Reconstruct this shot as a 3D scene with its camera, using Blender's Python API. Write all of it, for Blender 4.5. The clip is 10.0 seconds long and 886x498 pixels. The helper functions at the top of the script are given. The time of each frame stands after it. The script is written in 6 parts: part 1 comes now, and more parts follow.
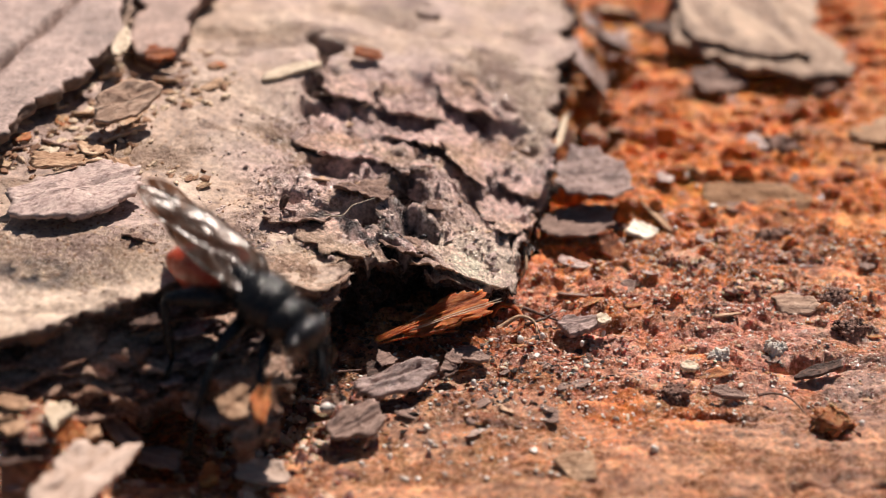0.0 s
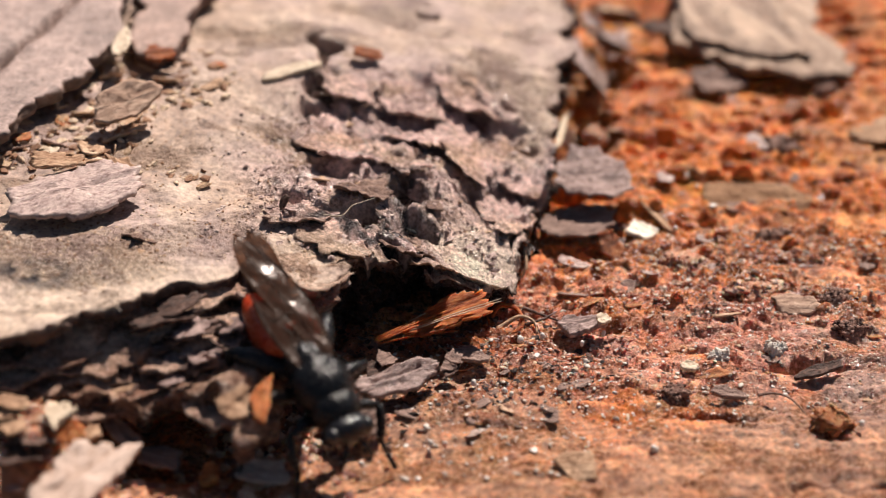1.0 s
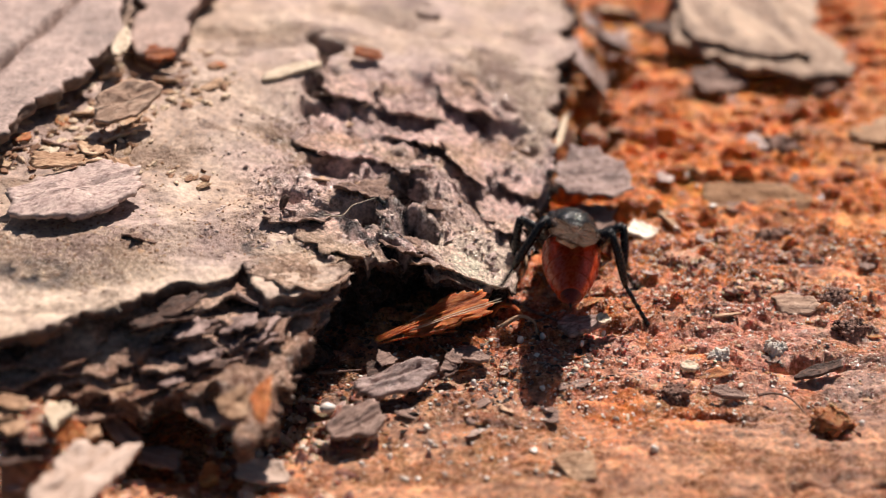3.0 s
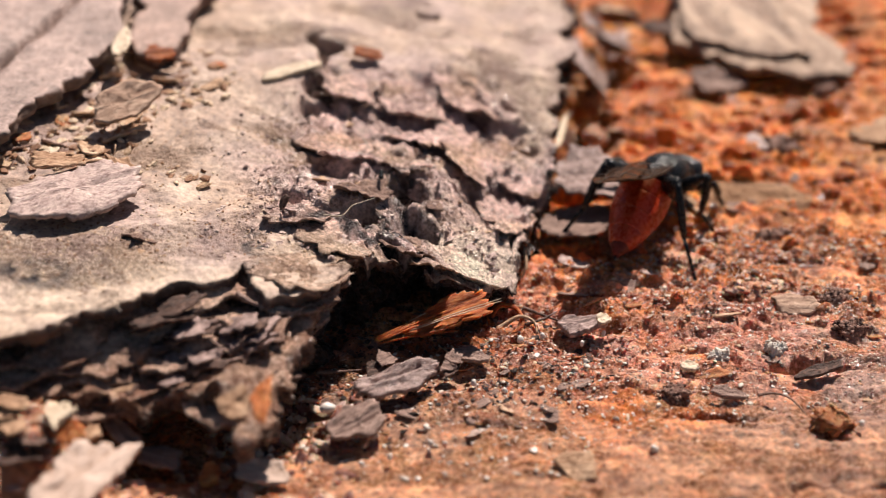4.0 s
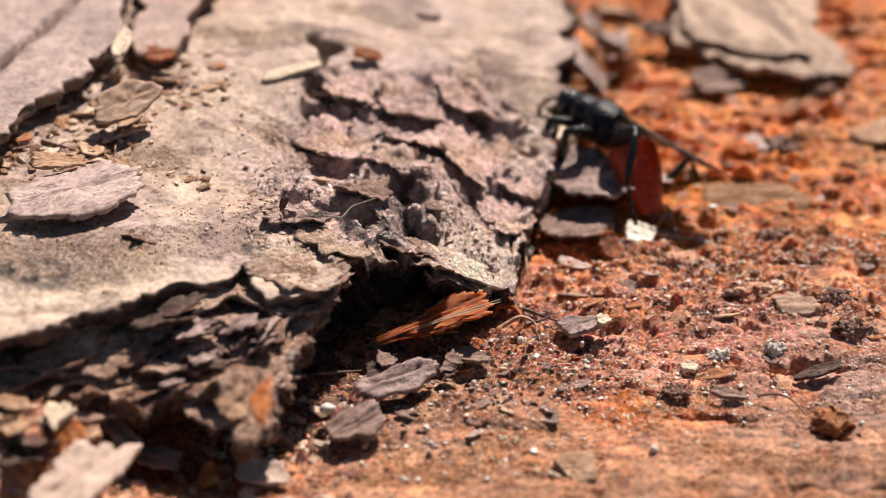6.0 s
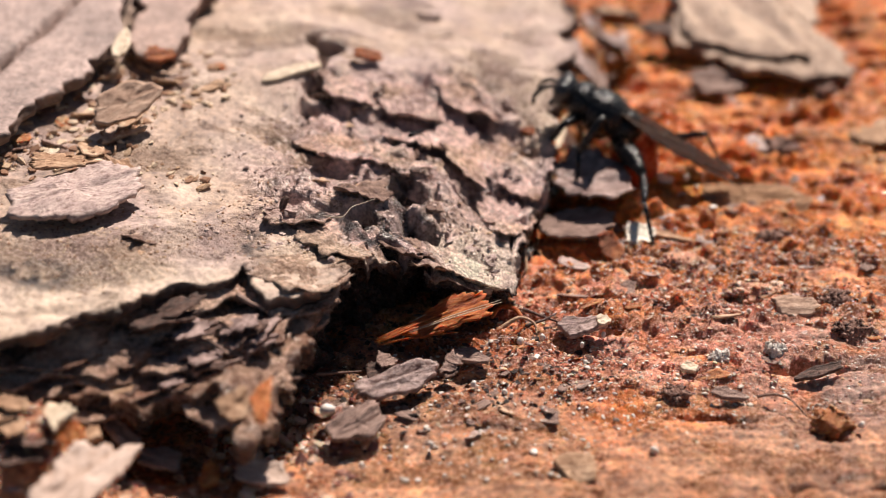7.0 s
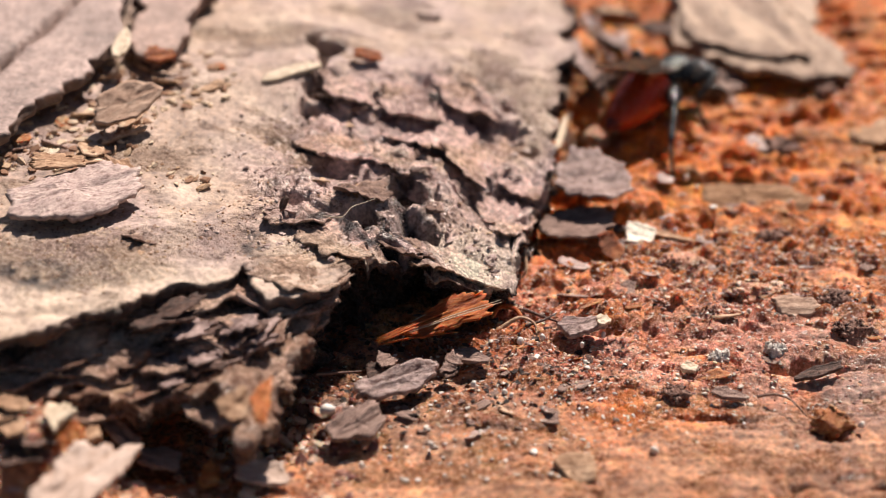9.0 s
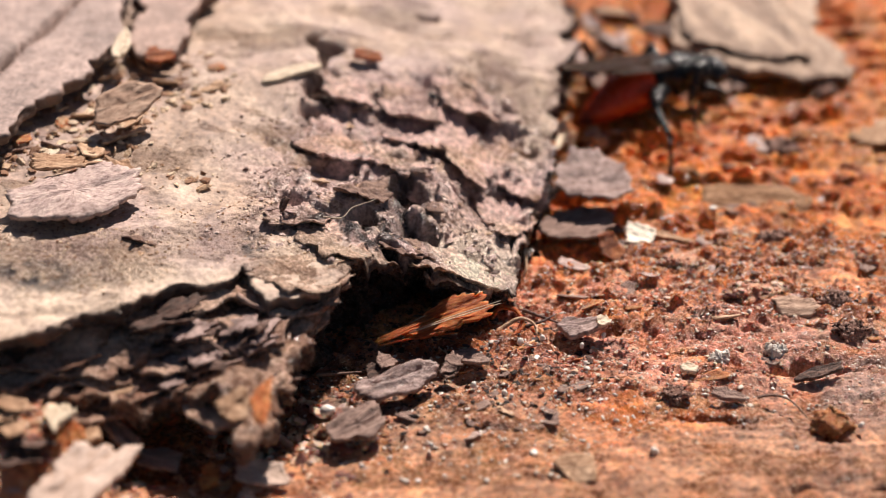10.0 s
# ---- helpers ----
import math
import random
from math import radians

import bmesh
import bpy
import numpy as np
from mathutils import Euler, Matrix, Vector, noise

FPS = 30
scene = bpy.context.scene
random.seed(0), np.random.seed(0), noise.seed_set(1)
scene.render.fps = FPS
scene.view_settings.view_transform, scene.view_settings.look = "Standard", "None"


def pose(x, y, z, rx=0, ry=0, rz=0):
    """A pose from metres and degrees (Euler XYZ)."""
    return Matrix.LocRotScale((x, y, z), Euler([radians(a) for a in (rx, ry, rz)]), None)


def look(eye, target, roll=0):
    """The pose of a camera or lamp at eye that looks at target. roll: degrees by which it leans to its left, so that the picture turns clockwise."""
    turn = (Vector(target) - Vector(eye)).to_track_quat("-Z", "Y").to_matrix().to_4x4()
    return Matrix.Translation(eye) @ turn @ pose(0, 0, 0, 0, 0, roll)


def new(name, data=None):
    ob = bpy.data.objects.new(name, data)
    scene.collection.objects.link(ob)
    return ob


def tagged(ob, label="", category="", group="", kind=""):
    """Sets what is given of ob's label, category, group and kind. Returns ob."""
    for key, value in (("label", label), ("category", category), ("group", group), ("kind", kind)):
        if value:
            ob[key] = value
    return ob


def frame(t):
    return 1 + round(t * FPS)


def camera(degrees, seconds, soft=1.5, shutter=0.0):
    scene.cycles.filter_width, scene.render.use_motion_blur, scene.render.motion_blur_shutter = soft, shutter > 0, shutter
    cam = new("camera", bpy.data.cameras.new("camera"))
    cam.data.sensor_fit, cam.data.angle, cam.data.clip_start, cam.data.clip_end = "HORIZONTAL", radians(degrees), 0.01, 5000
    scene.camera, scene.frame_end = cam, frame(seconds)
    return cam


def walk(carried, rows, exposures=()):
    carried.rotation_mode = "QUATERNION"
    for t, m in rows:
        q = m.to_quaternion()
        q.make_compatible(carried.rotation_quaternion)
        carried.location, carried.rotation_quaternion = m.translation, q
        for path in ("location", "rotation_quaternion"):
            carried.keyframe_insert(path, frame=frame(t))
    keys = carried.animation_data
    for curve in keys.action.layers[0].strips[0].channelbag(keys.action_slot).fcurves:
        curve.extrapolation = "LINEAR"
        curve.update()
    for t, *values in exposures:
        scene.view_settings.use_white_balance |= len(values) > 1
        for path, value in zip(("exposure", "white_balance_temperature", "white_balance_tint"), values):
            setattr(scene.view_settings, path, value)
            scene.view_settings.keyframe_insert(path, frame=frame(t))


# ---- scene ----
# A spider wasp hunts over loose bark on a decayed log. All lengths below are in millimetres, scaled by MM.
MM = 0.001


def spot(x, y, z, rx=0, ry=0, rz=0):
    return pose(x * MM, y * MM, z * MM, rx, ry, rz)


# ---- camera ----
cam = camera(24.0, 10.0, soft=1.0, shutter=0.5)
cam.data.dof.use_dof = True
cam.data.dof.focus_distance = 0.0925
cam.data.dof.aperture_fstop = 38.0
STEADY = [(0.0, 0.0), (5.0, 0.0), (5.5, 0.01), (7.0, 0.035), (7.5, 0.055), (8.0, 0.055), (8.5, 0.035), (9.5, 0.035), (10.0, 0.055)]
walk(cam, [(t, spot(0, -84.80, 52.99, 58 + a, 0, 0)) for t, a in STEADY], exposures=[(0.0, 0.44), (2.5, 0.48), (4.0, 0.53), (10.0, 0.53)])

# ---- light ----
SUN_UP, SUN_SIDE = 52, 24  # degrees: height, and turn from the far side to the east
world = bpy.data.worlds.new("sky")
scene.world = world
world.use_nodes = True
wn = world.node_tree
sky = wn.nodes.new("ShaderNodeTexSky")
sky.sky_type = "NISHITA"
sky.sun_disc = False
sky.sun_elevation = radians(SUN_UP)
sky.sun_rotation = radians(SUN_SIDE)
wn.links.new(sky.outputs[0], wn.nodes["Background"].inputs[0])
wn.nodes["Background"].inputs[1].default_value = 0.03
sun_data = bpy.data.lights.new("sun", "SUN")
sun_data.energy = 5.0
sun_data.angle = radians(0.53)
sun_data.color = (1.0, 0.875, 0.785)
sun = new("sun", sun_data)
su, ss = radians(SUN_UP), radians(SUN_SIDE)
SUN_WAY = Vector((math.cos(su) * math.sin(ss), math.cos(su) * math.cos(ss), math.sin(su)))
sun.matrix_world = look(SUN_WAY, (0, 0, 0))


# ---- noise ----
def dice(ix, iy, seed):
    h = (ix.astype(np.int64) * 374761393 + iy.astype(np.int64) * 668265263 + seed * 974711) & 0xFFFFFFFF
    h = ((h ^ (h >> 13)) * 1274126177) & 0xFFFFFFFF
    h = h ^ (h >> 16)
    return h / 4294967296.0


def grad(x, y, seed=0):
    x, y = np.asarray(x, float), np.asarray(y, float)
    ix, iy = np.floor(x), np.floor(y)
    fx, fy = x - ix, y - iy
    u, v = fx * fx * fx * (fx * (fx * 6 - 15) + 10), fy * fy * fy * (fy * (fy * 6 - 15) + 10)
    out = []
    for oy in (0, 1):
        for ox in (0, 1):
            a = dice(ix + ox, iy + oy, seed) * 6.28318
            out.append(np.cos(a) * (fx - ox) + np.sin(a) * (fy - oy))
    return ((out[0] * (1 - u) + out[1] * u) * (1 - v) + (out[2] * (1 - u) + out[3] * u) * v) * 1.5


def fbm(x, y, octaves=4, seed=0, gain=0.5):
    total, amp = 0, 1.0
    for k in range(octaves):
        total = total + amp * grad(x * 2 ** k, y * 2 ** k, seed + 17 * k)
        amp *= gain
    return total


def cells(x, y, seed=0):
    """Distance to the nearest cell point, gap to the next one, and the cell's own random numbers."""
    ix, iy = np.floor(x), np.floor(y)
    d1, d2 = np.full(np.shape(x), 9.0), np.full(np.shape(x), 9.0)
    r1, px, py = np.zeros(np.shape(x)), np.zeros(np.shape(x)), np.zeros(np.shape(x))
    for oy in (-1, 0, 1):
        for ox in (-1, 0, 1):
            cx = ix + ox + dice(ix + ox, iy + oy, seed)
            cy = iy + oy + dice(ix + ox, iy + oy, seed + 5)
            d = np.hypot(x - cx, y - cy)
            near = d < d1
            d2 = np.where(near, d1, np.minimum(d2, d))
            r1 = np.where(near, dice(ix + ox, iy + oy, seed + 9), r1)
            px, py = np.where(near, x - cx, px), np.where(near, y - cy, py)
            d1 = np.where(near, d, d1)
    return d1, d2 - d1, r1, px, py


def smooth(a, b, v):
    t = np.clip((v - a) / (b - a), 0, 1)
    return t * t * (3 - 2 * t)


def bump_at(x, y, cx, cy, rx, ry, turn=0.0):
    """1 at the centre of an ellipse, 0 past its rim."""
    c, s = math.cos(radians(turn)), math.sin(radians(turn))
    u, v = (x - cx) * c + (y - cy) * s, -(x - cx) * s + (y - cy) * c
    return 1 - smooth(0.3, 1.0, np.hypot(u / rx, v / ry))


# ---- relief of the place ----
CONTROL = [
    (-17.63, -16.35, 6.0),
    (-12.47, -12.76, 5.8),
    (-8.70, -10.69, 5.3),
    (-3.94, -10.09, 5.2),
    (-0.59, -8.20, 3.4),
    (2.98, -5.26, 1.5),
    (4.46, 0.05, 1.9),
    (5.52, 6.15, 2.5),
    (6.32, 11.27, 3.0),
    (7.63, 18.92, 3.2),
    (-2.22, 0.00, 4.4),
    (-7.21, -4.12, 5.3),
    (-14.29, -7.71, 6.0),
    (-12.94, 2.24, 6.2),
    (-8.01, 8.56, 6.0),
    (0.46, 10.94, 4.8),
    (-18.70, -10.33, 6.2)]
PITS = [  # holes under lifted scales: x, y, half width, half depth, turn, how deep
    (-4.89, 0.41, 1.5, 0.7, 12, 0.9), (-4.05, -4.15, 1.6, 0.9, 10, 1.5), (-1.81, -1.48, 0.7, 1.5, 20, 1.3),
    (-1.08, -3.82, 1.0, 1.1, 0, 1.4), (0.56, -0.67, 0.8, 0.9, 0, 1.2), (2.31, 3.66, 1.1, 0.8, -10, 1.2),
    (1.44, 6.72, 1.1, 0.8, -12, 1.0), (-1.72, 5.23, 1.3, 0.5, 5, 0.8), (-3.34, 2.11, 0.7, 0.5, 20, 0.9),
    (-6.13, 10.21, 0.6, 2.6, 0, 1.6), (-5.53, 6.53, 0.6, 1.9, -10, 1.5), (-5.63, 4.04, 0.7, 1.4, 0, 1.2),
    (-3.72, 10.73, 1.2, 0.7, -6, 0.8), (2.88, 8.43, 0.6, 0.7, 40, 0.7), (-0.54, 7.42, 0.6, 0.6, 0, 0.6),
    (-1.19, 17.04, 1.0, 1.4, 0, 1.2), (-2.61, 5.88, 0.6, 0.5, 0, 0.7), (3.62, -1.01, 0.5, 1.0, 10, 0.7),
    (-3.55, -7.92, 0.8, 0.6, 0, 0.9), (-0.61, -5.27, 1.0, 0.7, 0, 0.9), (-7.10, -4.01, 0.5, 1.0, 0, 0.6)]


def bark_base(x, y):
    n, d = 0.0, 0.0
    for cx, cy, cz in CONTROL:
        w = 1.0 / ((x - cx) ** 2 + (y - cy) ** 2 + 9.0) ** 2
        n, d = n + w * cz, d + w
    return n / d


def scaly(x, y):
    """How far the bark is broken up into scales (0 smooth, 1 broken)."""
    u = bump_at(x, y, -1.70, -1.34, 9.5, 8, 30) + bump_at(x, y, 1.78, 1.29, 7, 12, 0) + 0.7 * bump_at(x, y, -1.78, 5.77, 7, 6, 0)
    return np.clip(u * 1.5, 0, 1)


def bark_z(x, y):
    rough = scaly(x, y)
    z = bark_base(x, y) + 0.22 * fbm(x * 0.22, y * 0.22, 3, 3)
    wx, wy = x + 1.1 * fbm(x * 0.35, y * 0.35, 2, 61), y + 1.1 * fbm(x * 0.35, y * 0.35, 2, 62)
    # big plates that rise towards their front edge and break off there
    d, gap, r, px, py = cells(wx * 0.30, wy * 0.40, 11)
    plate = (r - 0.5) * 0.8 + px * (r * 7 % 1 - 0.5) * 0.8 - py * (0.35 + r * 13 % 1) * 0.95
    z = z + (0.06 + 0.52 * rough) * plate * smooth(0.0, 0.2, gap)
    d, gap, r, px, py = cells(wx * 0.75, wy * 1.0, 12)
    z = z + (0.04 + 0.3 * rough) * ((r - 0.5) * 0.9 - py * 0.9) * smooth(0, 0.3, gap)
    z = z + (0.07 + 0.16 * rough) * (np.abs(fbm(x * 0.9, y * 1.3, 4, 5, 0.55)) - 0.3)
    z = z + (0.02 + 0.03 * rough) * fbm(x * 2.6, y * 2.6, 2, 6, 0.7)
    d, gap, r, px, py = cells(wx * 0.3 + 9, wy * 0.45, 14)
    z = z - (0.03 + 0.4 * rough) * (1 - smooth(0.0, 0.09, gap))
    for cx, cy, rx, ry, turn, deep in PITS:
        z = z - deep * bump_at(wx, wy, cx, cy, rx, ry, turn)
    return z


def bark_soft(x, y):
    """The bark without its holes and fine relief."""
    return bark_base(x, y) + 0.22 * fbm(x * 0.22, y * 0.22, 3, 3) + 0.12 * fbm(x * 0.6, y * 0.6, 2, 9)


def bark_tint(x, y):
    rough = scaly(x, y)[:, None]
    tan, pink = np.array((0.37, 0.255, 0.185)), np.array((0.375, 0.268, 0.235))
    mauve, umber, cream = np.array((0.58, 0.43, 0.42)), np.array((0.15, 0.085, 0.065)), np.array((0.66, 0.51, 0.39))
    f = lambda v: np.clip(v, 0, 1)[:, None]
    c = tan + (pink - tan) * f(0.5 + 0.9 * fbm(x * 0.12, y * 0.12, 3, 21))
    c = c + (mauve - c) * rough * 0.55
    c = c + (np.array((0.37, 0.25, 0.175)) - c) * f(1.7 * fbm(x * 0.26, y * 0.3, 4, 28, 0.6) - 0.1) * 0.8
    c = c + (cream * 0.9 - c) * f(1.4 * fbm(x * 0.3, y * 0.34, 4, 29) - 0.12) * 0.5
    c = c * (1 + 0.55 * rough)
    c = c + (umber - c) * f(1.0 * fbm(x * 0.5, y * 0.5, 4, 22) - 0.15) * (0.45 + 0.25 * rough)
    c = c + (umber - c) * f(1.3 * fbm(x * 1.3, y * 1.3, 4, 24) - 0.5) * (0.25 + 0.3 * rough)
    c = c + (cream - c) * f(1.1 * fbm(x * 0.9, y * 0.9, 4, 23) - 0.25) * 0.55
    for cx, cy, rx, ry in ((4.75, 8.36, 1.1, 4.5), (-12.53, -12.27, 9.0, 2.2), (-16.11, -14.67, 6.0, 2.0), (-5.50, -7.93, 3.0, 1.4), (0.40, -7.45, 1.6, 0.8)):
        c = c + (cream * 0.88 - c) * (bump_at(x, y, cx, cy, rx * 1.3, ry * 1.3) * np.clip(0.75 + 0.6 * fbm(x * 1.2, y * 1.2, 3, 25), 0, 1))[:, None]
    c = c + (np.array((0.3, 0.2, 0.165)) - c) * (bump_at(x, y, 3.45, 13.77, 7, 9) * np.clip(0.25 + 1.2 * fbm(x * 0.7, y * 0.6, 4, 27), 0, 1))[:, None] * 1.0
    # dark stains, mixed with shade of the hollows painted into the colour
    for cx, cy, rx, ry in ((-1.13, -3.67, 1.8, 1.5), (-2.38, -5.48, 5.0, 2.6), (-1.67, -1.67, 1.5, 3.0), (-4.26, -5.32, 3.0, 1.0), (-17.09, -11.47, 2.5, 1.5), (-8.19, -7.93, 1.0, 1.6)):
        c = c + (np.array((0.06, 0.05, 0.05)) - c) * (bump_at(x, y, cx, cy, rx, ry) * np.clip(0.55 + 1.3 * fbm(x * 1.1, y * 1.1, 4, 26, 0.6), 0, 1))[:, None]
    c = c + (np.array((0.88, 0.73, 0.6)) - c) * (bump_at(x, y, 1.9, -5.2, 3.4, 3.6) * np.clip(1.1 + 0.9 * fbm(x * 1.2, y * 1.2, 3, 30), 0, 1))[:, None]
    return np.clip(c, 0.01, 0.9)


def bark_grit(x, y):
    """How coarse the skin feels: smooth sheets, gritty patches, rough broken scales."""
    gritty = smooth(0.0, 0.3, fbm(x * 0.16, y * 0.3, 4, 151, 0.6)) * 0.5
    gritty = np.maximum(gritty, bump_at(x, y, -16.5, -10.5, 7, 2.6) * 0.9)
    return np.clip(0.28 + gritty + 0.8 * scaly(x, y), 0, 1)


def wood_grit(x, y):
    """Smooth damp wood to loose crumbs."""
    return np.clip(0.75 + 0.7 * fbm(x * 0.3, y * 0.5, 4, 152, 0.6) + 0.4 * fluff(x, y) + 0.3 * clods(x, y), 0.55, 1)


def clods(x, y):
    """Where the wood has crumbled into red-brown grains (0 smooth, 1 crumbled)."""
    near = bump_at(x, y, 9.44, -5.79, 13, 7.5) + 0.7 * bump_at(x, y, 1.13, -11.08, 9, 5) + 0.5 * bump_at(x, y, 16.71, 0.05, 9, 5)
    return smooth(0.05, 0.4, 0.8 * fbm(x * 0.4, y * 0.6, 4, 55, 0.6) + 0.35 * near - 0.02) * smooth(0.05, 0.35, near + 0.3 * fbm(x * 0.3, y * 0.3, 2, 56))


FLUFF = [(12.6, 0.1, 3.4, 1.5), (18.0, 0.1, 3.6, 1.6), (14.5, -2.4, 2.6, 1.2), (9.2, -2.4, 1.8, 1.2), (5.8, -2.2, 1.6, 1.2), (11.2, 2.7, 2.4, 1.0), (18.6, -4.8, 2.2, 1.0), (3.4, -7.9, 2.0, 1.2),
         (8.1, -5.6, 2.4, 1.1), (8.8, 6.4, 2.0, 2.4), (14.0, 8.0, 3.4, 1.6), (20.0, 5.0, 3.0, 1.5), (11.5, -5.0, 1.6, 0.9), (22.0, 12.5, 3.0, 2.0), (10.5, 12.0, 2.0, 2.5)]


def fluff(x, y):
    """Raised masses of crumbled wood (0 none, 1 full)."""
    wx, wy = x + 1.3 * fbm(x * 0.5, y * 0.7, 4, 101, 0.6), y + 0.9 * fbm(x * 0.5, y * 0.7, 4, 102, 0.6)
    total = np.zeros(np.shape(x))
    for cx, cy, rx, ry in FLUFF:
        total = np.maximum(total, bump_at(wx, wy, cx, cy, rx * 1.35, ry * 1.35))
    return total


def wood_z(x, y):
    z = 0.30 * fbm(x * 0.14, y * 0.2, 3, 31) - 1.2 * bump_at(x, y, -10.81, -14.34, 7, 5) + 3.3 * bump_at(x, y, -17.40, -18.54, 4.5, 4.5)
    z = z + 0.05 * fbm(x * 0.4, y * 1.2, 3, 32) + 0.05 * fbm(x * 1.7, y * 2.0, 3, 68, 0.6)
    crumb = 0.35 + 0.65 * np.clip(0.5 + fbm(x * 0.16, y * 0.16, 2, 33) + 0.9 * bump_at(x, y, 9.51, -4.86, 13, 9), 0, 1)
    far = smooth(0, 7, y)
    wx, wy = x + 0.4 * fbm(x * 0.9, y * 0.9, 2, 34), y + 0.4 * fbm(x * 0.9, y * 0.9, 2, 35)
    d, gap, r, px, py = cells(wx * 1.1, wy * 1.5, 36)
    z = z + crumb * (0.09 * (r - 0.4) - 0.03 * py) * smooth(0, 0.4, gap)
    z = z + crumb * 0.14 * np.abs(fbm(x * 1.2, y * 1.6, 2, 37, 0.6))
    d, gap, r, px, py = cells(wx * 0.22, wy * 0.8, 38)
    z = z + far * (0.7 * (r - 0.5) - 0.35 * py) * smooth(0, 0.25, gap) + far * 0.4 * np.abs(fbm(x * 0.22, y * 0.8, 4, 48, 0.6))
    z = z + 0.06 * fbm(x * 1.3, y * 1.8, 2, 39, 0.6)
    calm = 1 - 0.75 * smooth(-9, -13, y)
    z = z + calm * (0.22 * fbm(x * 0.45, y * 0.6, 3, 103) - 0.25 * smooth(0.25, 0.6, fbm(x * 0.3, y * 0.75, 4, 104, 0.6))) + 0.07 * (1 - calm) * fbm(x * 0.3, y * 2.0, 3, 153, 0.6)
    heap_up = fluff(x, y)
    d, gap, r, px, py = cells(wx * 1.9, wy * 2.2, 105)
    z = z + heap_up * (0.2 + 0.4 * np.abs(fbm(x * 0.7, y * 0.8, 2, 106)) + (0.04 + 0.1 * r) * np.clip(1 - 1.5 * d * d, 0, 1))
    d, gap, r, px, py = cells(wx * 1.5, wy * 1.9, 57)
    z = z + clods(x, y) * (0.08 + (0.02 + 0.06 * r) * np.clip(1 - 1.4 * d * d, 0, 1) + 0.04 * fbm(x * 2.4, y * 2.8, 2, 67))
    for cx, cy, rx, ry, deep in ((16.31, -9.90, 2.6, 0.45, 0.9), (14.34, -3.8, 1.4, 0.6, 0.8), (10.2, -13.5, 2.2, 0.35, 0.4), (12.6, -13.4, 1.6, 0.3, 0.4), (16.4, -14.7, 0.9, 0.5, 0.5), (17.49, 9.75, 1.3, 1.3, 1.3), (7.34, 11.88, 1.6, 4.6, 2.4), (9.32, 19.08, 1.6, 3.0, 1.8), (13.13, -9.37, 0.8, 0.5, 0.4),
                                 (15.94, -18.32, 6.0, 0.25, 0.3), (8.96, -11.50, 3.0, 0.25, 0.25), (10.00, -13.34, 2.0, 0.2, 0.2)):
        z = z - deep * bump_at(wx, wy, cx, cy, rx, ry, 3)
    return z


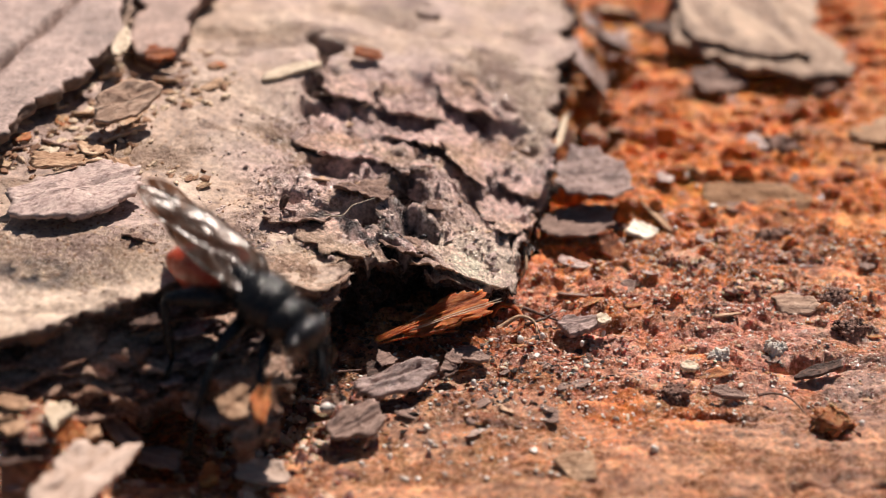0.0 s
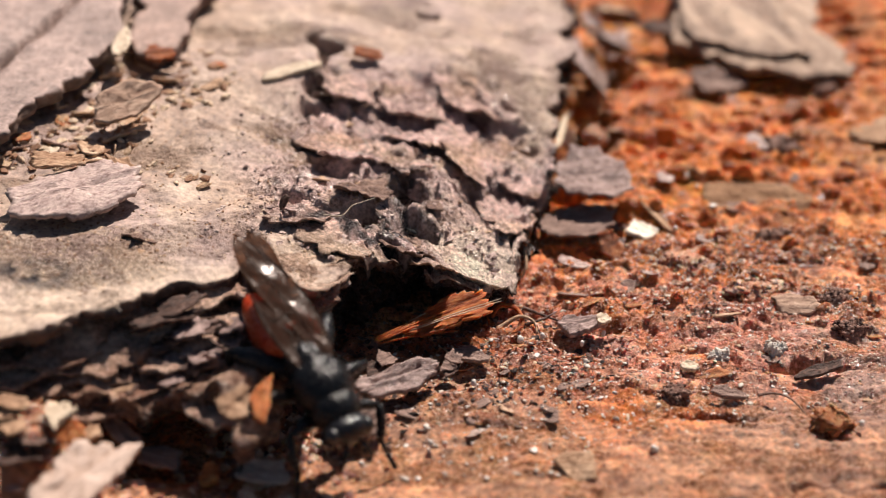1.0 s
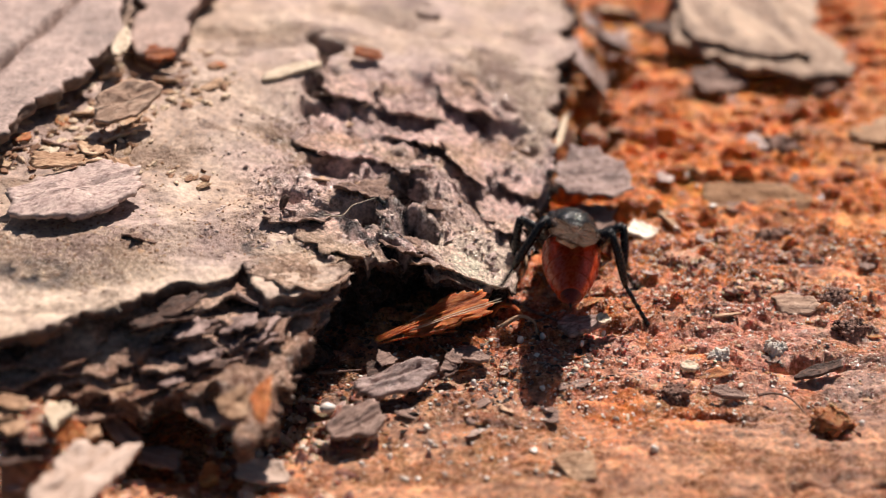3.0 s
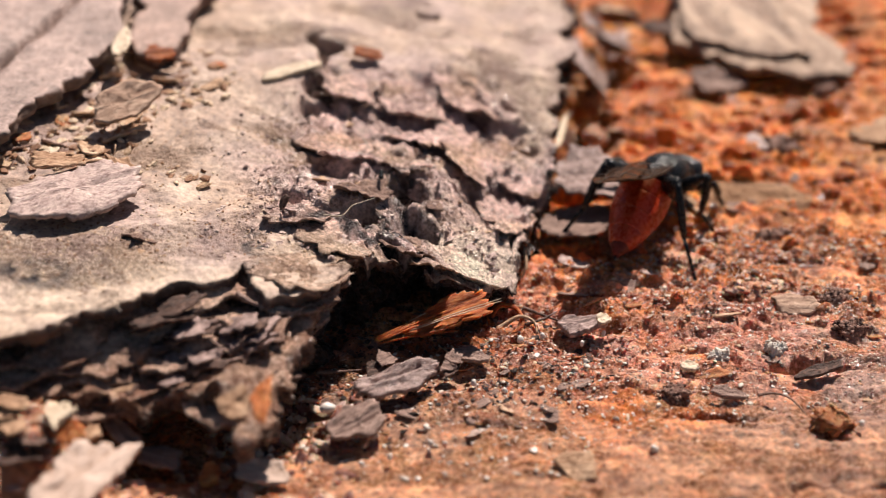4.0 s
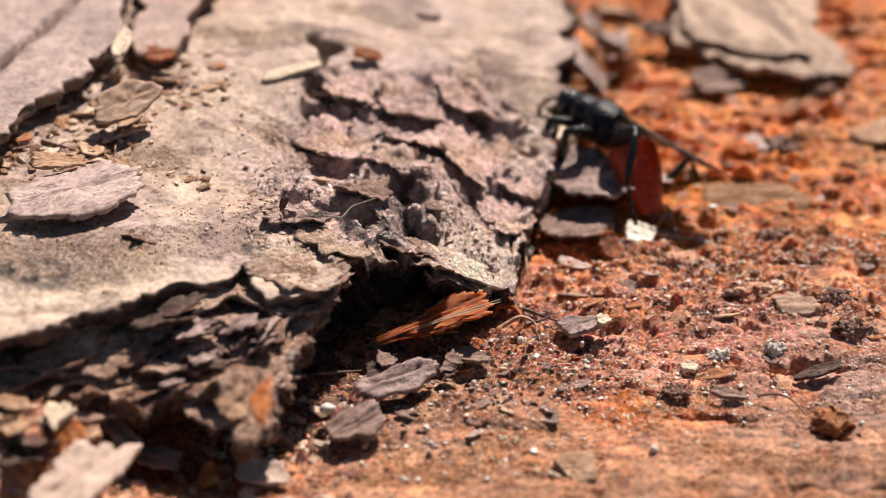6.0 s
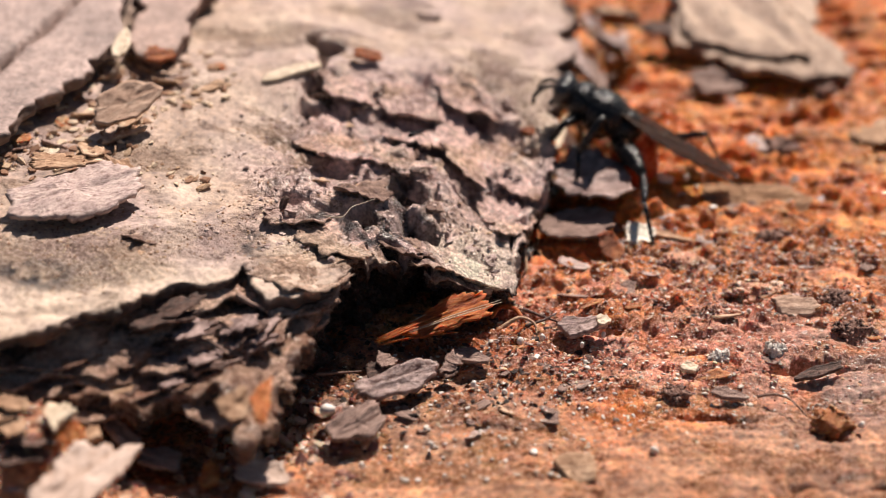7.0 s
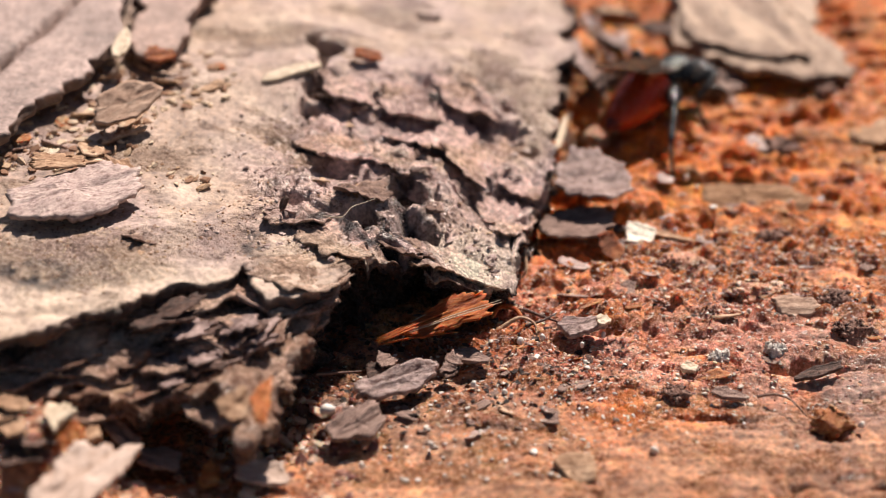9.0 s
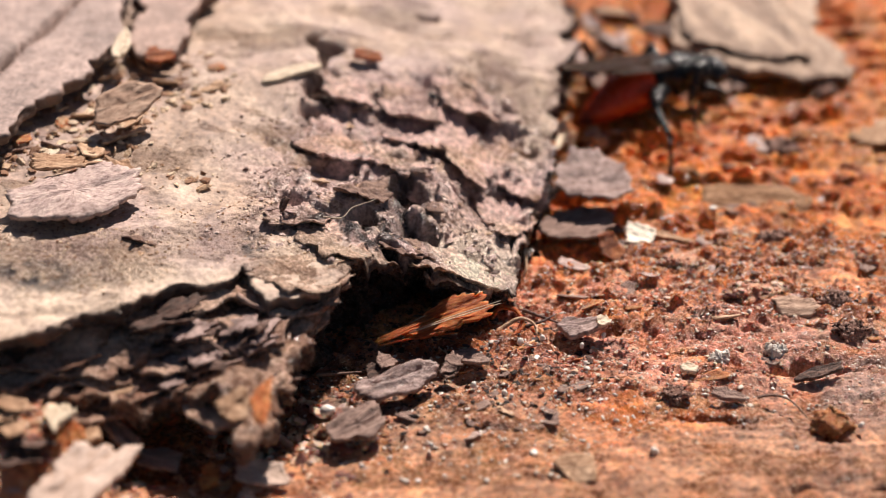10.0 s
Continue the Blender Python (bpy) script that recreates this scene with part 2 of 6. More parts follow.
def wood_tint(x, y):
    f = lambda v: np.clip(v, 0, 1)[:, None]
    orange, rust, tan = np.array((0.58, 0.20, 0.055)), np.array((0.33, 0.085, 0.028)), np.array((0.62, 0.32, 0.15))
    grey, pink, soot_shade = np.array((0.34, 0.21, 0.16)), np.array((0.48, 0.22, 0.165)), np.array((0.06, 0.03, 0.024))
    c = orange + (tan - orange) * f(0.25 + 0.9 * fbm(x * 0.13, y * 0.25, 3, 41))
    c = c + (rust - c) * f(0.1 + 0.9 * fbm(x * 0.5, y * 0.6, 4, 42))
    c = c + (pink - c) * (bump_at(x, y, 9.83, -7.16, 13, 8) * np.clip(0.55 + 0.9 * fbm(x * 0.4, y * 0.4, 3, 43), 0, 1))[:, None]
    c = c + (grey - c) * (bump_at(x, y, 18.77, -12.73, 9, 10) * np.clip(0.7 + 0.9 * fbm(x * 0.3, y * 0.8, 3, 44), 0, 1))[:, None]
    c = c + (grey - c) * (bump_at(x, y, 23.05, 11.27, 5, 6) * 0.7)[:, None]
    c = c + (tan - c) * (bump_at(x, y, 4.96, -18.14, 16, 5) * np.clip(0.35 + 0.8 * fbm(x * 0.3, y * 0.8, 3, 45), 0, 1))[:, None]
    c = c + (soot_shade - c) * f(1.2 * fbm(x * 0.6, y * 1.0, 4, 46) - 0.5) * 0.7
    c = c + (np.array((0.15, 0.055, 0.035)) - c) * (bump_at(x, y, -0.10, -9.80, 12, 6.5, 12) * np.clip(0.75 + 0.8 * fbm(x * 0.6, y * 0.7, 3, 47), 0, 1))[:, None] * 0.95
    # dark crumbly wood, with the bark lip's shade painted into it
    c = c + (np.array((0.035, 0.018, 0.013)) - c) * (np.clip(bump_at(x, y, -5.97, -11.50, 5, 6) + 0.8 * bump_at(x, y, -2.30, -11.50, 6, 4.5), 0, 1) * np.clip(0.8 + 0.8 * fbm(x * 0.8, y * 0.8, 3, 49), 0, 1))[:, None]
    for cx, cy, rx, ry in ((8.29, -13.74, 5.5, 4.5), (13.46, 7.68, 9, 7), (11.79, -2.94, 5, 3)):
        c = c + (np.array((0.66, 0.22, 0.055)) - c) * (bump_at(x, y, cx, cy, rx, ry) * np.clip(0.45 + 0.9 * fbm(x * 0.5, y * 0.6, 3, 50), 0, 1))[:, None]
    c = c + (np.array((0.5, 0.2, 0.13)) - c) * (clods(x, y) * np.clip(0.7 + 0.6 * fbm(x * 0.9, y * 0.9, 3, 58), 0, 1))[:, None] * 0.85
    # shade of the gaps beside the bark edge, put into the wood's colour
    c = c + (soot_shade - c) * np.clip(1.3 * bump_at(x, y, 7.66, 12.19, 2.4, 6.5) + bump_at(x, y, 9.53, 19.77, 2.2, 4.0), 0, 1)[:, None] * 0.8
    gold = smooth(-3, 6, y)
    c = c + (np.array((0.62, 0.31, 0.105)) - c) * (gold * np.clip(0.35 + 1.1 * fbm(x * 0.25, y * 0.8, 4, 59), 0, 1))[:, None] * 0.75
    # random dark blotches that stand in for shaded pits in the far wood
    c = c + (soot_shade - c) * (gold * np.clip(2.2 * fbm(x * 0.4, y * 0.9, 4, 64, 0.6) - 0.45, 0, 1))[:, None] * 0.7
    c = c + (np.array((0.52, 0.31, 0.19)) - c) * (np.clip(1.5 * fbm(x * 0.28, y * 0.7, 4, 65, 0.6) + 0.05, 0, 1) * (1 - 0.8 * gold))[:, None] * 0.55
    c = c + (rust * 0.8 - c) * np.clip(1.8 * fbm(x * 0.8, y * 1.6, 4, 66, 0.6) - 0.3, 0, 1)[:, None] * 0.6
    front = smooth(-8.5, -12.5, y + 0.12 * x + 1.5 * fbm(x * 0.2, y * 0.3, 3, 69)) * (1 - 0.75 * bump_at(x, y, 8.05, -13.74, 5, 4)) * smooth(-7, 0, x)
    c = c + (np.array((0.42, 0.25, 0.15)) - c) * (front * np.clip(0.8 + 0.7 * fbm(x * 0.5, y * 0.35, 4, 70), 0, 1))[:, None] * 0.75
    c = c + (np.array((0.6, 0.37, 0.19)) - c) * np.clip(1.6 * fbm(x * 0.7, y * 0.22, 3, 72) - 0.25, 0, 1)[:, None] * 0.5
    c = c + (np.array((0.33, 0.215, 0.16)) - c) * (bump_at(x, y, 18.31, -13.94, 8.5, 9) * np.clip(0.55 + 1.0 * fbm(x * 0.35, y * 0.6, 4, 73), 0, 1))[:, None] * 0.8
    c = c + (np.array((0.2, 0.065, 0.04)) - c) * (clods(x, y) * np.clip(2.0 * fbm(x * 0.7, y * 1.0, 4, 74, 0.6) - 0.3, 0, 1))[:, None] * 0.7
    c = c + (np.array((0.64, 0.38, 0.2)) - c) * (bump_at(x, y, 8.34, -4.86, 1.6, 6) * np.clip(0.5 + fbm(x * 0.9, y * 0.5, 3, 75), 0, 1))[:, None] * 0.6
    c = c + (np.array((0.58, 0.215, 0.055)) * (0.8 + 0.5 * np.abs(fbm(x * 0.7, y * 0.9, 3, 107)))[:, None] - c) * fluff(x, y)[:, None] * 0.75
    c = c + (np.array((0.48, 0.25, 0.185)) - c) * (bump_at(x, y, 10.5, -8.0, 9.5, 4.2) * np.clip(0.5 + 1.4 * fbm(x * 0.35, y * 0.5, 4, 108), 0, 1))[:, None] * 0.85
    c = c + (np.array((0.33, 0.23, 0.19)) - c) * (bump_at(x, y, 19.5, -10.5, 6.5, 7.5) * np.clip(0.55 + 0.9 * fbm(x * 0.3, y * 0.8, 4, 109), 0, 1))[:, None] * 0.75
    c = c + (np.array((0.62, 0.21, 0.05)) - c) * (bump_at(x, y, 8.75, -13.4, 3.4, 2.3) * np.clip(0.6 + 0.9 * fbm(x * 0.6, y * 0.6, 4, 110), 0, 1))[:, None] * 0.8
    c = c * (1 + 0.22 * smooth(-9, -13, y) * fbm(x * 0.3, y * 1.8, 4, 154, 0.65))[:, None]
    c = c + (np.array((0.39, 0.225, 0.135)) - c) * (smooth(-11.5, -15.5, y) * np.clip(0.75 + 0.9 * fbm(x * 0.4, y * 0.6, 4, 155), 0, 1))[:, None] * 0.65
    speck = np.clip(0.98 + 0.28 * fbm(x * 2.2, y * 2.4, 3, 71, 0.65), 0.5, 1.5)[:, None]
    c = c * speck * np.array((1.2, 1.19, 1.17)) * (1 - 0.14 * smooth(-10.5, -14, y))[:, None]
    c = c * np.array((1.08, 0.99, 1.0)) * (1 - np.array((-0.04, 0.06, 0.46)) * gold[:, None])
    return np.clip(c, 0.01, 0.9)


# ---- materials ----
def surface(name, colors, scale=1.0, stretch=(1, 1, 1), rough=0.8, bump=0.3, fine=9.0, tint=False, island=0.0, spec=0.3, soft=0.0):
    """A weathered organic surface: colours mixed by coarse and fine grain, with relief."""
    m = bpy.data.materials.new(name)
    m.use_nodes = True
    t = m.node_tree
    N, L = t.nodes.new, t.links.new
    bsdf = t.nodes["Principled BSDF"]
    co, mp = N("ShaderNodeTexCoord"), N("ShaderNodeMapping")
    mp.inputs["Scale"].default_value = [1000 * scale * s for s in stretch]
    L(co.outputs["Object"], mp.inputs["Vector"])
    big, small, tiny = N("ShaderNodeTexNoise"), N("ShaderNodeTexNoise"), N("ShaderNodeTexNoise")
    for n, s, d in ((big, 0.9, 5), (small, fine, 5), (tiny, fine * 3.1, 3)):
        n.inputs["Scale"].default_value, n.inputs["Detail"].default_value = s, d
        n.inputs["Roughness"].default_value = 0.65
        L(mp.outputs[0], n.inputs["Vector"])
    ramp = N("ShaderNodeValToRGB")
    while len(ramp.color_ramp.elements) < len(colors):
        ramp.color_ramp.elements.new(0.5)
    for k, c in enumerate(colors):
        ramp.color_ramp.elements[k].position = 0.37 + 0.26 * k / max(1, len(colors) - 1)
        ramp.color_ramp.elements[k].color = (*c, 1)
    mix = N("ShaderNodeMath")
    mix.operation = "MULTIPLY_ADD"
    mix.inputs[1].default_value = 0.6
    L(small.outputs[0], mix.inputs[0])
    half = N("ShaderNodeMath")
    half.operation = "MULTIPLY_ADD"
    half.inputs[1].default_value, half.inputs[2].default_value = 0.4, 0.0
    L(big.outputs[0], half.inputs[0])
    L(half.outputs[0], mix.inputs[2])
    drive = mix.outputs[0]
    if island:
        geo, add = N("ShaderNodeNewGeometry"), N("ShaderNodeMath")
        add.operation = "MULTIPLY_ADD"
        add.inputs[1].default_value = island
        L(geo.outputs["Random Per Island"], add.inputs[0])
        off = N("ShaderNodeMath")
        off.operation = "SUBTRACT"
        off.inputs[1].default_value = island / 2
        L(drive, off.inputs[0])
        L(off.outputs[0], add.inputs[2])
        drive = add.outputs[0]
    L(drive, ramp.inputs[0])
    color = ramp.outputs[0]
    if tint:
        att, mul = N("ShaderNodeAttribute"), N("ShaderNodeMix")
        att.attribute_name = "tint"
        mul.data_type, mul.blend_type = "RGBA", "MULTIPLY"
        mul.inputs[0].default_value = 1.0
        L(att.outputs["Color"], mul.inputs[6])
        L(color, mul.inputs[7])
        color = mul.outputs[2]
    L(color, bsdf.inputs["Base Color"])
    rr = N("ShaderNodeMapRange")
    rr.inputs["From Min"].default_value, rr.inputs["From Max"].default_value = 0.36, 0.64
    rr.inputs["To Min"].default_value, rr.inputs["To Max"].default_value = max(0.05, rough - 0.2), min(1, rough + 0.15)
    L(small.outputs[0], rr.inputs[0])
    L(rr.outputs[0], bsdf.inputs["Roughness"])
    if tint:
        # smooth skin is dull, grit glints
        dull = N("ShaderNodeMix")
        dull.inputs[2].default_value = 0.8
        L(att.outputs["Alpha"], dull.inputs[0])
        L(rr.outputs[0], dull.inputs[3])
        L(dull.outputs[0], bsdf.inputs["Roughness"])
    bsdf.inputs["Specular IOR Level"].default_value = spec
    bsdf.inputs["Subsurface Weight"].default_value = soft
    bsdf.inputs["Subsurface Radius"].default_value = (1.0, 0.4, 0.2)
    bsdf.inputs["Subsurface Scale"].default_value = 0.35 * MM
    tot = N("ShaderNodeMath")
    tot.operation = "MULTIPLY_ADD"
    tot.inputs[1].default_value = 0.7
    L(tiny.outputs[0], tot.inputs[0])
    L(small.outputs[0], tot.inputs[2])
    bp = N("ShaderNodeBump")
    bp.inputs["Strength"].default_value = bump
    bp.inputs["Distance"].default_value = (0.3 if tint else 0.2) * MM
    L(tot.outputs[0], bp.inputs["Height"])
    if tint:
        grit = N("ShaderNodeMath")
        grit.operation = "MULTIPLY"
        grit.inputs[1].default_value = bump
        L(att.outputs["Alpha"], grit.inputs[0])
        L(grit.outputs[0], bp.inputs["Strength"])
    L(bp.outputs[0], bsdf.inputs["Normal"])
    return m


MILD3 = [(0.44, 0.39, 0.37), (0.97, 0.96, 0.95), (1.45, 1.44, 1.42)]
BARK = surface("bark_skin", MILD3, 1.0, rough=0.27, bump=1.0, fine=4.0, tint=True, spec=0.7)
GRAIN3 = [(0.32, 0.24, 0.21), (0.96, 0.94, 0.92), (1.65, 1.6, 1.55)]
WOOD = surface("decayed_wood", GRAIN3, 1.0, (1.0, 1.0, 1.0), rough=0.26, bump=1.0, fine=4.5, tint=True, spec=0.6, soft=0.4)
FLAKE = surface("bark_flake", [(0.18, 0.11, 0.095), (0.46, 0.325, 0.29), (0.64, 0.5, 0.44)], 0.8, (0.6, 1.3, 1), rough=0.45, bump=0.6, fine=6.0, island=0.35, spec=0.5)
TANFLAKE = surface("tan_flake", [(0.28, 0.155, 0.09), (0.5, 0.32, 0.205), (0.66, 0.475, 0.33)], 0.8, (0.5, 1.4, 1), rough=0.6, bump=0.5, fine=6.0, island=0.25, spec=0.15)
DARKFLAKE = surface("dark_bark", [(0.05, 0.03, 0.024), (0.17, 0.1, 0.078), (0.32, 0.21, 0.16)], 0.9, (0.7, 1.2, 1), rough=0.7, bump=0.6, fine=6.0, island=0.35)
RUSTFLAKE = surface("rust_wood", [(0.17, 0.05, 0.02), (0.38, 0.135, 0.05), (0.52, 0.27, 0.13)], 0.9, (0.5, 1.6, 1), rough=0.6, bump=0.6, fine=6.0, island=0.4, soft=0.5)
BRIGHTRUST = surface("bright_rust_wood", [(0.24, 0.06, 0.02), (0.56, 0.18, 0.05), (0.68, 0.34, 0.15)], 0.9, (0.5, 1.6, 1), rough=0.6, bump=0.6, fine=6.0, soft=0.5)
PALE = surface("pale_splinter", [(0.42, 0.32, 0.22), (0.6, 0.48, 0.35), (0.72, 0.61, 0.47)], 0.7, rough=0.55, bump=0.4, fine=4.0)
CREAM = surface("cream_wood", [(0.62, 0.53, 0.42), (0.8, 0.73, 0.61), (0.87, 0.81, 0.71)], 0.7, rough=0.7, bump=0.4, fine=4.0, spec=0.15)
AMBER = surface("amber_fibre", [(0.12, 0.026, 0.008), (0.34, 0.08, 0.018), (0.56, 0.22, 0.075)], 0.9, (0.35, 1.8, 1.2), rough=0.5, bump=0.5, fine=5.0, spec=0.2, soft=0.7)
SALMON = surface("pinkish_wood", [(0.36, 0.245, 0.185), (0.55, 0.41, 0.335), (0.67, 0.53, 0.45)], 0.7, (0.5, 1.6, 1), rough=0.6, bump=0.5, fine=5.0, spec=0.15)
TAWNY = surface("tawny_wood", [(0.21, 0.12, 0.083), (0.45, 0.3, 0.22), (0.6, 0.44, 0.335)], 0.7, (0.5, 1.6, 1), rough=0.65, bump=0.6, fine=5.0, spec=0.12)
BROWN = surface("brown_bark", [(0.12, 0.075, 0.06), (0.31, 0.205, 0.17), (0.45, 0.32, 0.265)], 0.8, (0.4, 1.8, 1), rough=0.6, bump=0.7, fine=6.0, spec=0.2)
CRUMB = surface("wood_crumb", [(0.17, 0.06, 0.045), (0.43, 0.165, 0.095), (0.6, 0.28, 0.15), (0.7, 0.48, 0.36)], 1.0, rough=0.42, bump=0.5, fine=6.0, island=0.6, spec=0.6, soft=0.6)
SOOT = surface("dark_crumb", [(0.02, 0.012, 0.01), (0.065, 0.035, 0.027), (0.2, 0.12, 0.095)], 1.0, rough=0.6, bump=0.5, fine=6.0, island=0.6, spec=0.25)
UMBER = surface("umber_crumb", [(0.06, 0.026, 0.018), (0.16, 0.075, 0.052), (0.36, 0.22, 0.17)], 1.0, rough=0.5, bump=0.5, fine=6.0, island=0.7, spec=0.25)
SAND = surface("sand_grain", [(0.45, 0.38, 0.31), (0.62, 0.55, 0.48), (0.74, 0.69, 0.63)], 1.0, rough=0.35, bump=0.2, fine=5.0, island=0.5, spec=0.6)
TANCRUMB = surface("tan_crumb", [(0.25, 0.13, 0.075), (0.5, 0.33, 0.2), (0.68, 0.53, 0.38)], 1.0, rough=0.7, bump=0.4, fine=6.0, island=0.7)
HAIR = surface("plant_hair", [(0.35, 0.28, 0.2), (0.6, 0.52, 0.42)], 1.0, rough=0.4, bump=0.1, spec=0.5)
CHITIN = surface("black_chitin", [(0.004, 0.004, 0.004), (0.008, 0.008, 0.009), (0.014, 0.014, 0.015)], 1.0, rough=0.22, bump=0.3, fine=4.0, spec=0.32)
REDCHITIN = surface("red_chitin", [(0.32, 0.026, 0.006), (0.42, 0.042, 0.008), (0.5, 0.065, 0.012)], 0.6, rough=0.32, bump=0.12, fine=10.0, spec=0.4, soft=0.45)
TIPCHITIN = surface("dark_red_chitin", [(0.08, 0.012, 0.006), (0.14, 0.018, 0.008), (0.2, 0.025, 0.01)], 0.8, rough=0.45, bump=0.15, fine=8.0, spec=0.35)
VEIN = surface("wing_vein", [(0.03, 0.018, 0.012), (0.05, 0.03, 0.02)], 1.0, rough=0.4, bump=0.1, spec=0.4)
HEADCHITIN = surface("glossy_chitin", [(0.008, 0.008, 0.01), (0.016, 0.016, 0.02)], 1.0, rough=0.3, bump=0.2, fine=9.0, spec=0.4)
EYE = surface("compound_eye", [(0.012, 0.011, 0.012), (0.02, 0.018, 0.018)], 1.0, rough=0.25, bump=0.1, fine=20.0, spec=0.7)


def wing_material():
    m = bpy.data.materials.new("smoky_wing")
    m.use_nodes = True
    t = m.node_tree
    N, L = t.nodes.new, t.links.new
    out, bsdf = t.nodes["Material Output"], t.nodes["Principled BSDF"]
    bsdf.inputs["Base Color"].default_value = (0.06, 0.032, 0.02, 1)
    bsdf.inputs["Roughness"].default_value = 0.2
    bsdf.inputs["Specular IOR Level"].default_value = 0.4
    co, mp, n = N("ShaderNodeTexCoord"), N("ShaderNodeMapping"), N("ShaderNodeTexNoise")
    mp.inputs["Scale"].default_value = (1100, 1900, 700)
    n.inputs["Scale"].default_value, n.inputs["Detail"].default_value = 1.0, 4
    L(co.outputs["Object"], mp.inputs[0])
    L(mp.outputs[0], n.inputs["Vector"])
    bp = N("ShaderNodeBump")
    bp.inputs["Strength"].default_value, bp.inputs["Distance"].default_value = 0.5, 0.15 * MM
    L(n.outputs[0], bp.inputs["Height"])
    L(bp.outputs[0], bsdf.inputs["Normal"])
    clear, mix = N("ShaderNodeBsdfTransparent"), N("ShaderNodeMixShader")
    clear.inputs[0].default_value = (0.72, 0.52, 0.38, 1)
    rng = N("ShaderNodeMapRange")
    rng.inputs["To Min"].default_value, rng.inputs["To Max"].default_value = 0.45, 0.65
    L(n.outputs[0], rng.inputs[0])
    L(rng.outputs[0], mix.inputs[0])
    L(clear.outputs[0], mix.inputs[1])
    L(bsdf.outputs[0], mix.inputs[2])
    L(mix.outputs[0], out.inputs[0])
    return m


WING = wing_material()


# ---- mesh helpers ----
def mesh_of(name, verts, faces, mat, flat=False, tint=None, relief=None):
    me = bpy.data.meshes.new(name)
    me.from_pydata((np.asarray(verts, float) * MM).tolist(), [], faces if isinstance(faces, list) else faces.tolist())
    me.materials.append(mat)
    if not flat:
        me.polygons.foreach_set("use_smooth", np.ones(len(me.polygons), bool))
    if tint is not None:
        a = me.attributes.new("tint", "FLOAT_COLOR", "POINT")
        a.data.foreach_set("color", np.c_[tint, np.ones(len(tint)) if relief is None else relief].astype(np.float32).ravel())
    me.update()
    return me


def part(name, me, parent, label="", m=None):
    ob = new(name, me)
    ob.parent = parent
    if m is not None:
        ob.matrix_basis = m
    return tagged(ob, label)


def inside(px, py, poly):
    hit = np.zeros(px.shape, bool)
    n = len(poly)
    for i in range(n):
        (x0, y0), (x1, y1) = poly[i], poly[(i + 1) % n]
        if y0 == y1:
            continue
        cross = ((y0 > py) != (y1 > py)) & (px < (x1 - x0) * (py - y0) / (y1 - y0) + x0)
        hit ^= cross
    return hit


def slab(poly, top, thick, res, warp=0.5, seed=0, rings=3, ledge=0.25, box=None):
    """A ragged plate over the outline poly: top(x, y) gives its upper face, thick its depth; ledges jut from its edge."""
    p = np.array(poly)
    x0, y0, x1, y1 = box or (*(p.min(0) - 1.5), *(p.max(0) + 1.5))
    nx, ny = int((x1 - x0) / res) + 1, int((y1 - y0) / res) + 1
    gx, gy = np.meshgrid(x0 + np.arange(nx) * res, y0 + np.arange(ny) * res)
    cx, cy = gx[:-1, :-1] + res / 2, gy[:-1, :-1] + res / 2
    wx = cx + warp * fbm(cx * 0.5, cy * 0.5, 4, seed + 1, 0.6)
    wy = cy + warp * fbm(cx * 0.5, cy * 0.5, 4, seed + 2, 0.6)
    keep = inside(wx, wy, poly)
    keep[0], keep[-1], keep[:, 0], keep[:, -1] = False, False, False, False
    idx = np.arange(nx * ny).reshape(ny, nx)
    q = np.stack([idx[:-1, :-1], idx[:-1, 1:], idx[1:, 1:], idx[1:, :-1]], -1)[keep]
    edges = []
    for dy, dx, a, b in ((-1, 0, 0, 1), (0, 1, 1, 2), (1, 0, 2, 3), (0, -1, 3, 0)):
        other = np.roll(keep, (-dy, -dx), (0, 1))
        lone = (keep & ~other)[keep]
        edges.append(q[lone][:, (a, b)])
    edges = np.concatenate(edges)
    used = np.unique(q)
    to = np.full(nx * ny, -1)
    to[used] = np.arange(len(used))
    q, edges = to[q], to[edges]
    X, Y = gx.ravel()[used].copy(), gy.ravel()[used].copy()
    n = len(X)
    deg = np.bincount(edges.ravel(), minlength=n)
    rim = np.nonzero(deg)[0]
    for _ in range(3):
        for V in (X, Y):
            s = np.bincount(edges[:, 0], V[edges[:, 1]], n) + np.bincount(edges[:, 1], V[edges[:, 0]], n)
            V[rim] = 0.4 * V[rim] + 0.6 * s[rim] / deg[rim]
    ex, ey = X[edges[:, 1]] - X[edges[:, 0]], Y[edges[:, 1]] - Y[edges[:, 0]]
    ox = np.bincount(edges[:, 0], ey, n) + np.bincount(edges[:, 1], ey, n)
    oy = np.bincount(edges[:, 0], -ex, n) + np.bincount(edges[:, 1], -ex, n)
    ln = np.hypot(ox, oy) + 1e-9
    ox, oy = ox / ln, oy / ln
    Z = top(X, Y)
    T = thick(X, Y)
    verts, faces = [np.c_[X, Y, Z]], [q]
    last, tags = np.arange(n), [np.zeros(n)]
    count = n
    rmap = np.full(n, -1)
    rmap[rim] = np.arange(len(rim))
    for k in range(1, rings + 1):
        f = k / (rings + 1)
        off = ledge * (grad(X[rim] * 0.6 + 7.3 * k, Y[rim] * 0.6, seed + 30 + k) + 0.8 * grad(X[rim] * 2 + 3.1 * k, Y[rim] * 2, seed + 50 + k))
        drop = T[rim] * np.clip(f + 0.25 / rings * grad(X[rim] * 0.8, Y[rim] * 0.8 + 5 * k, seed + 70), 0.02, 1)
        verts.append(np.c_[X[rim] + ox[rim] * off, Y[rim] + oy[rim] * off, Z[rim] - drop])
        ids = np.full(n, -1)
        ids[rim] = count + np.arange(len(rim))
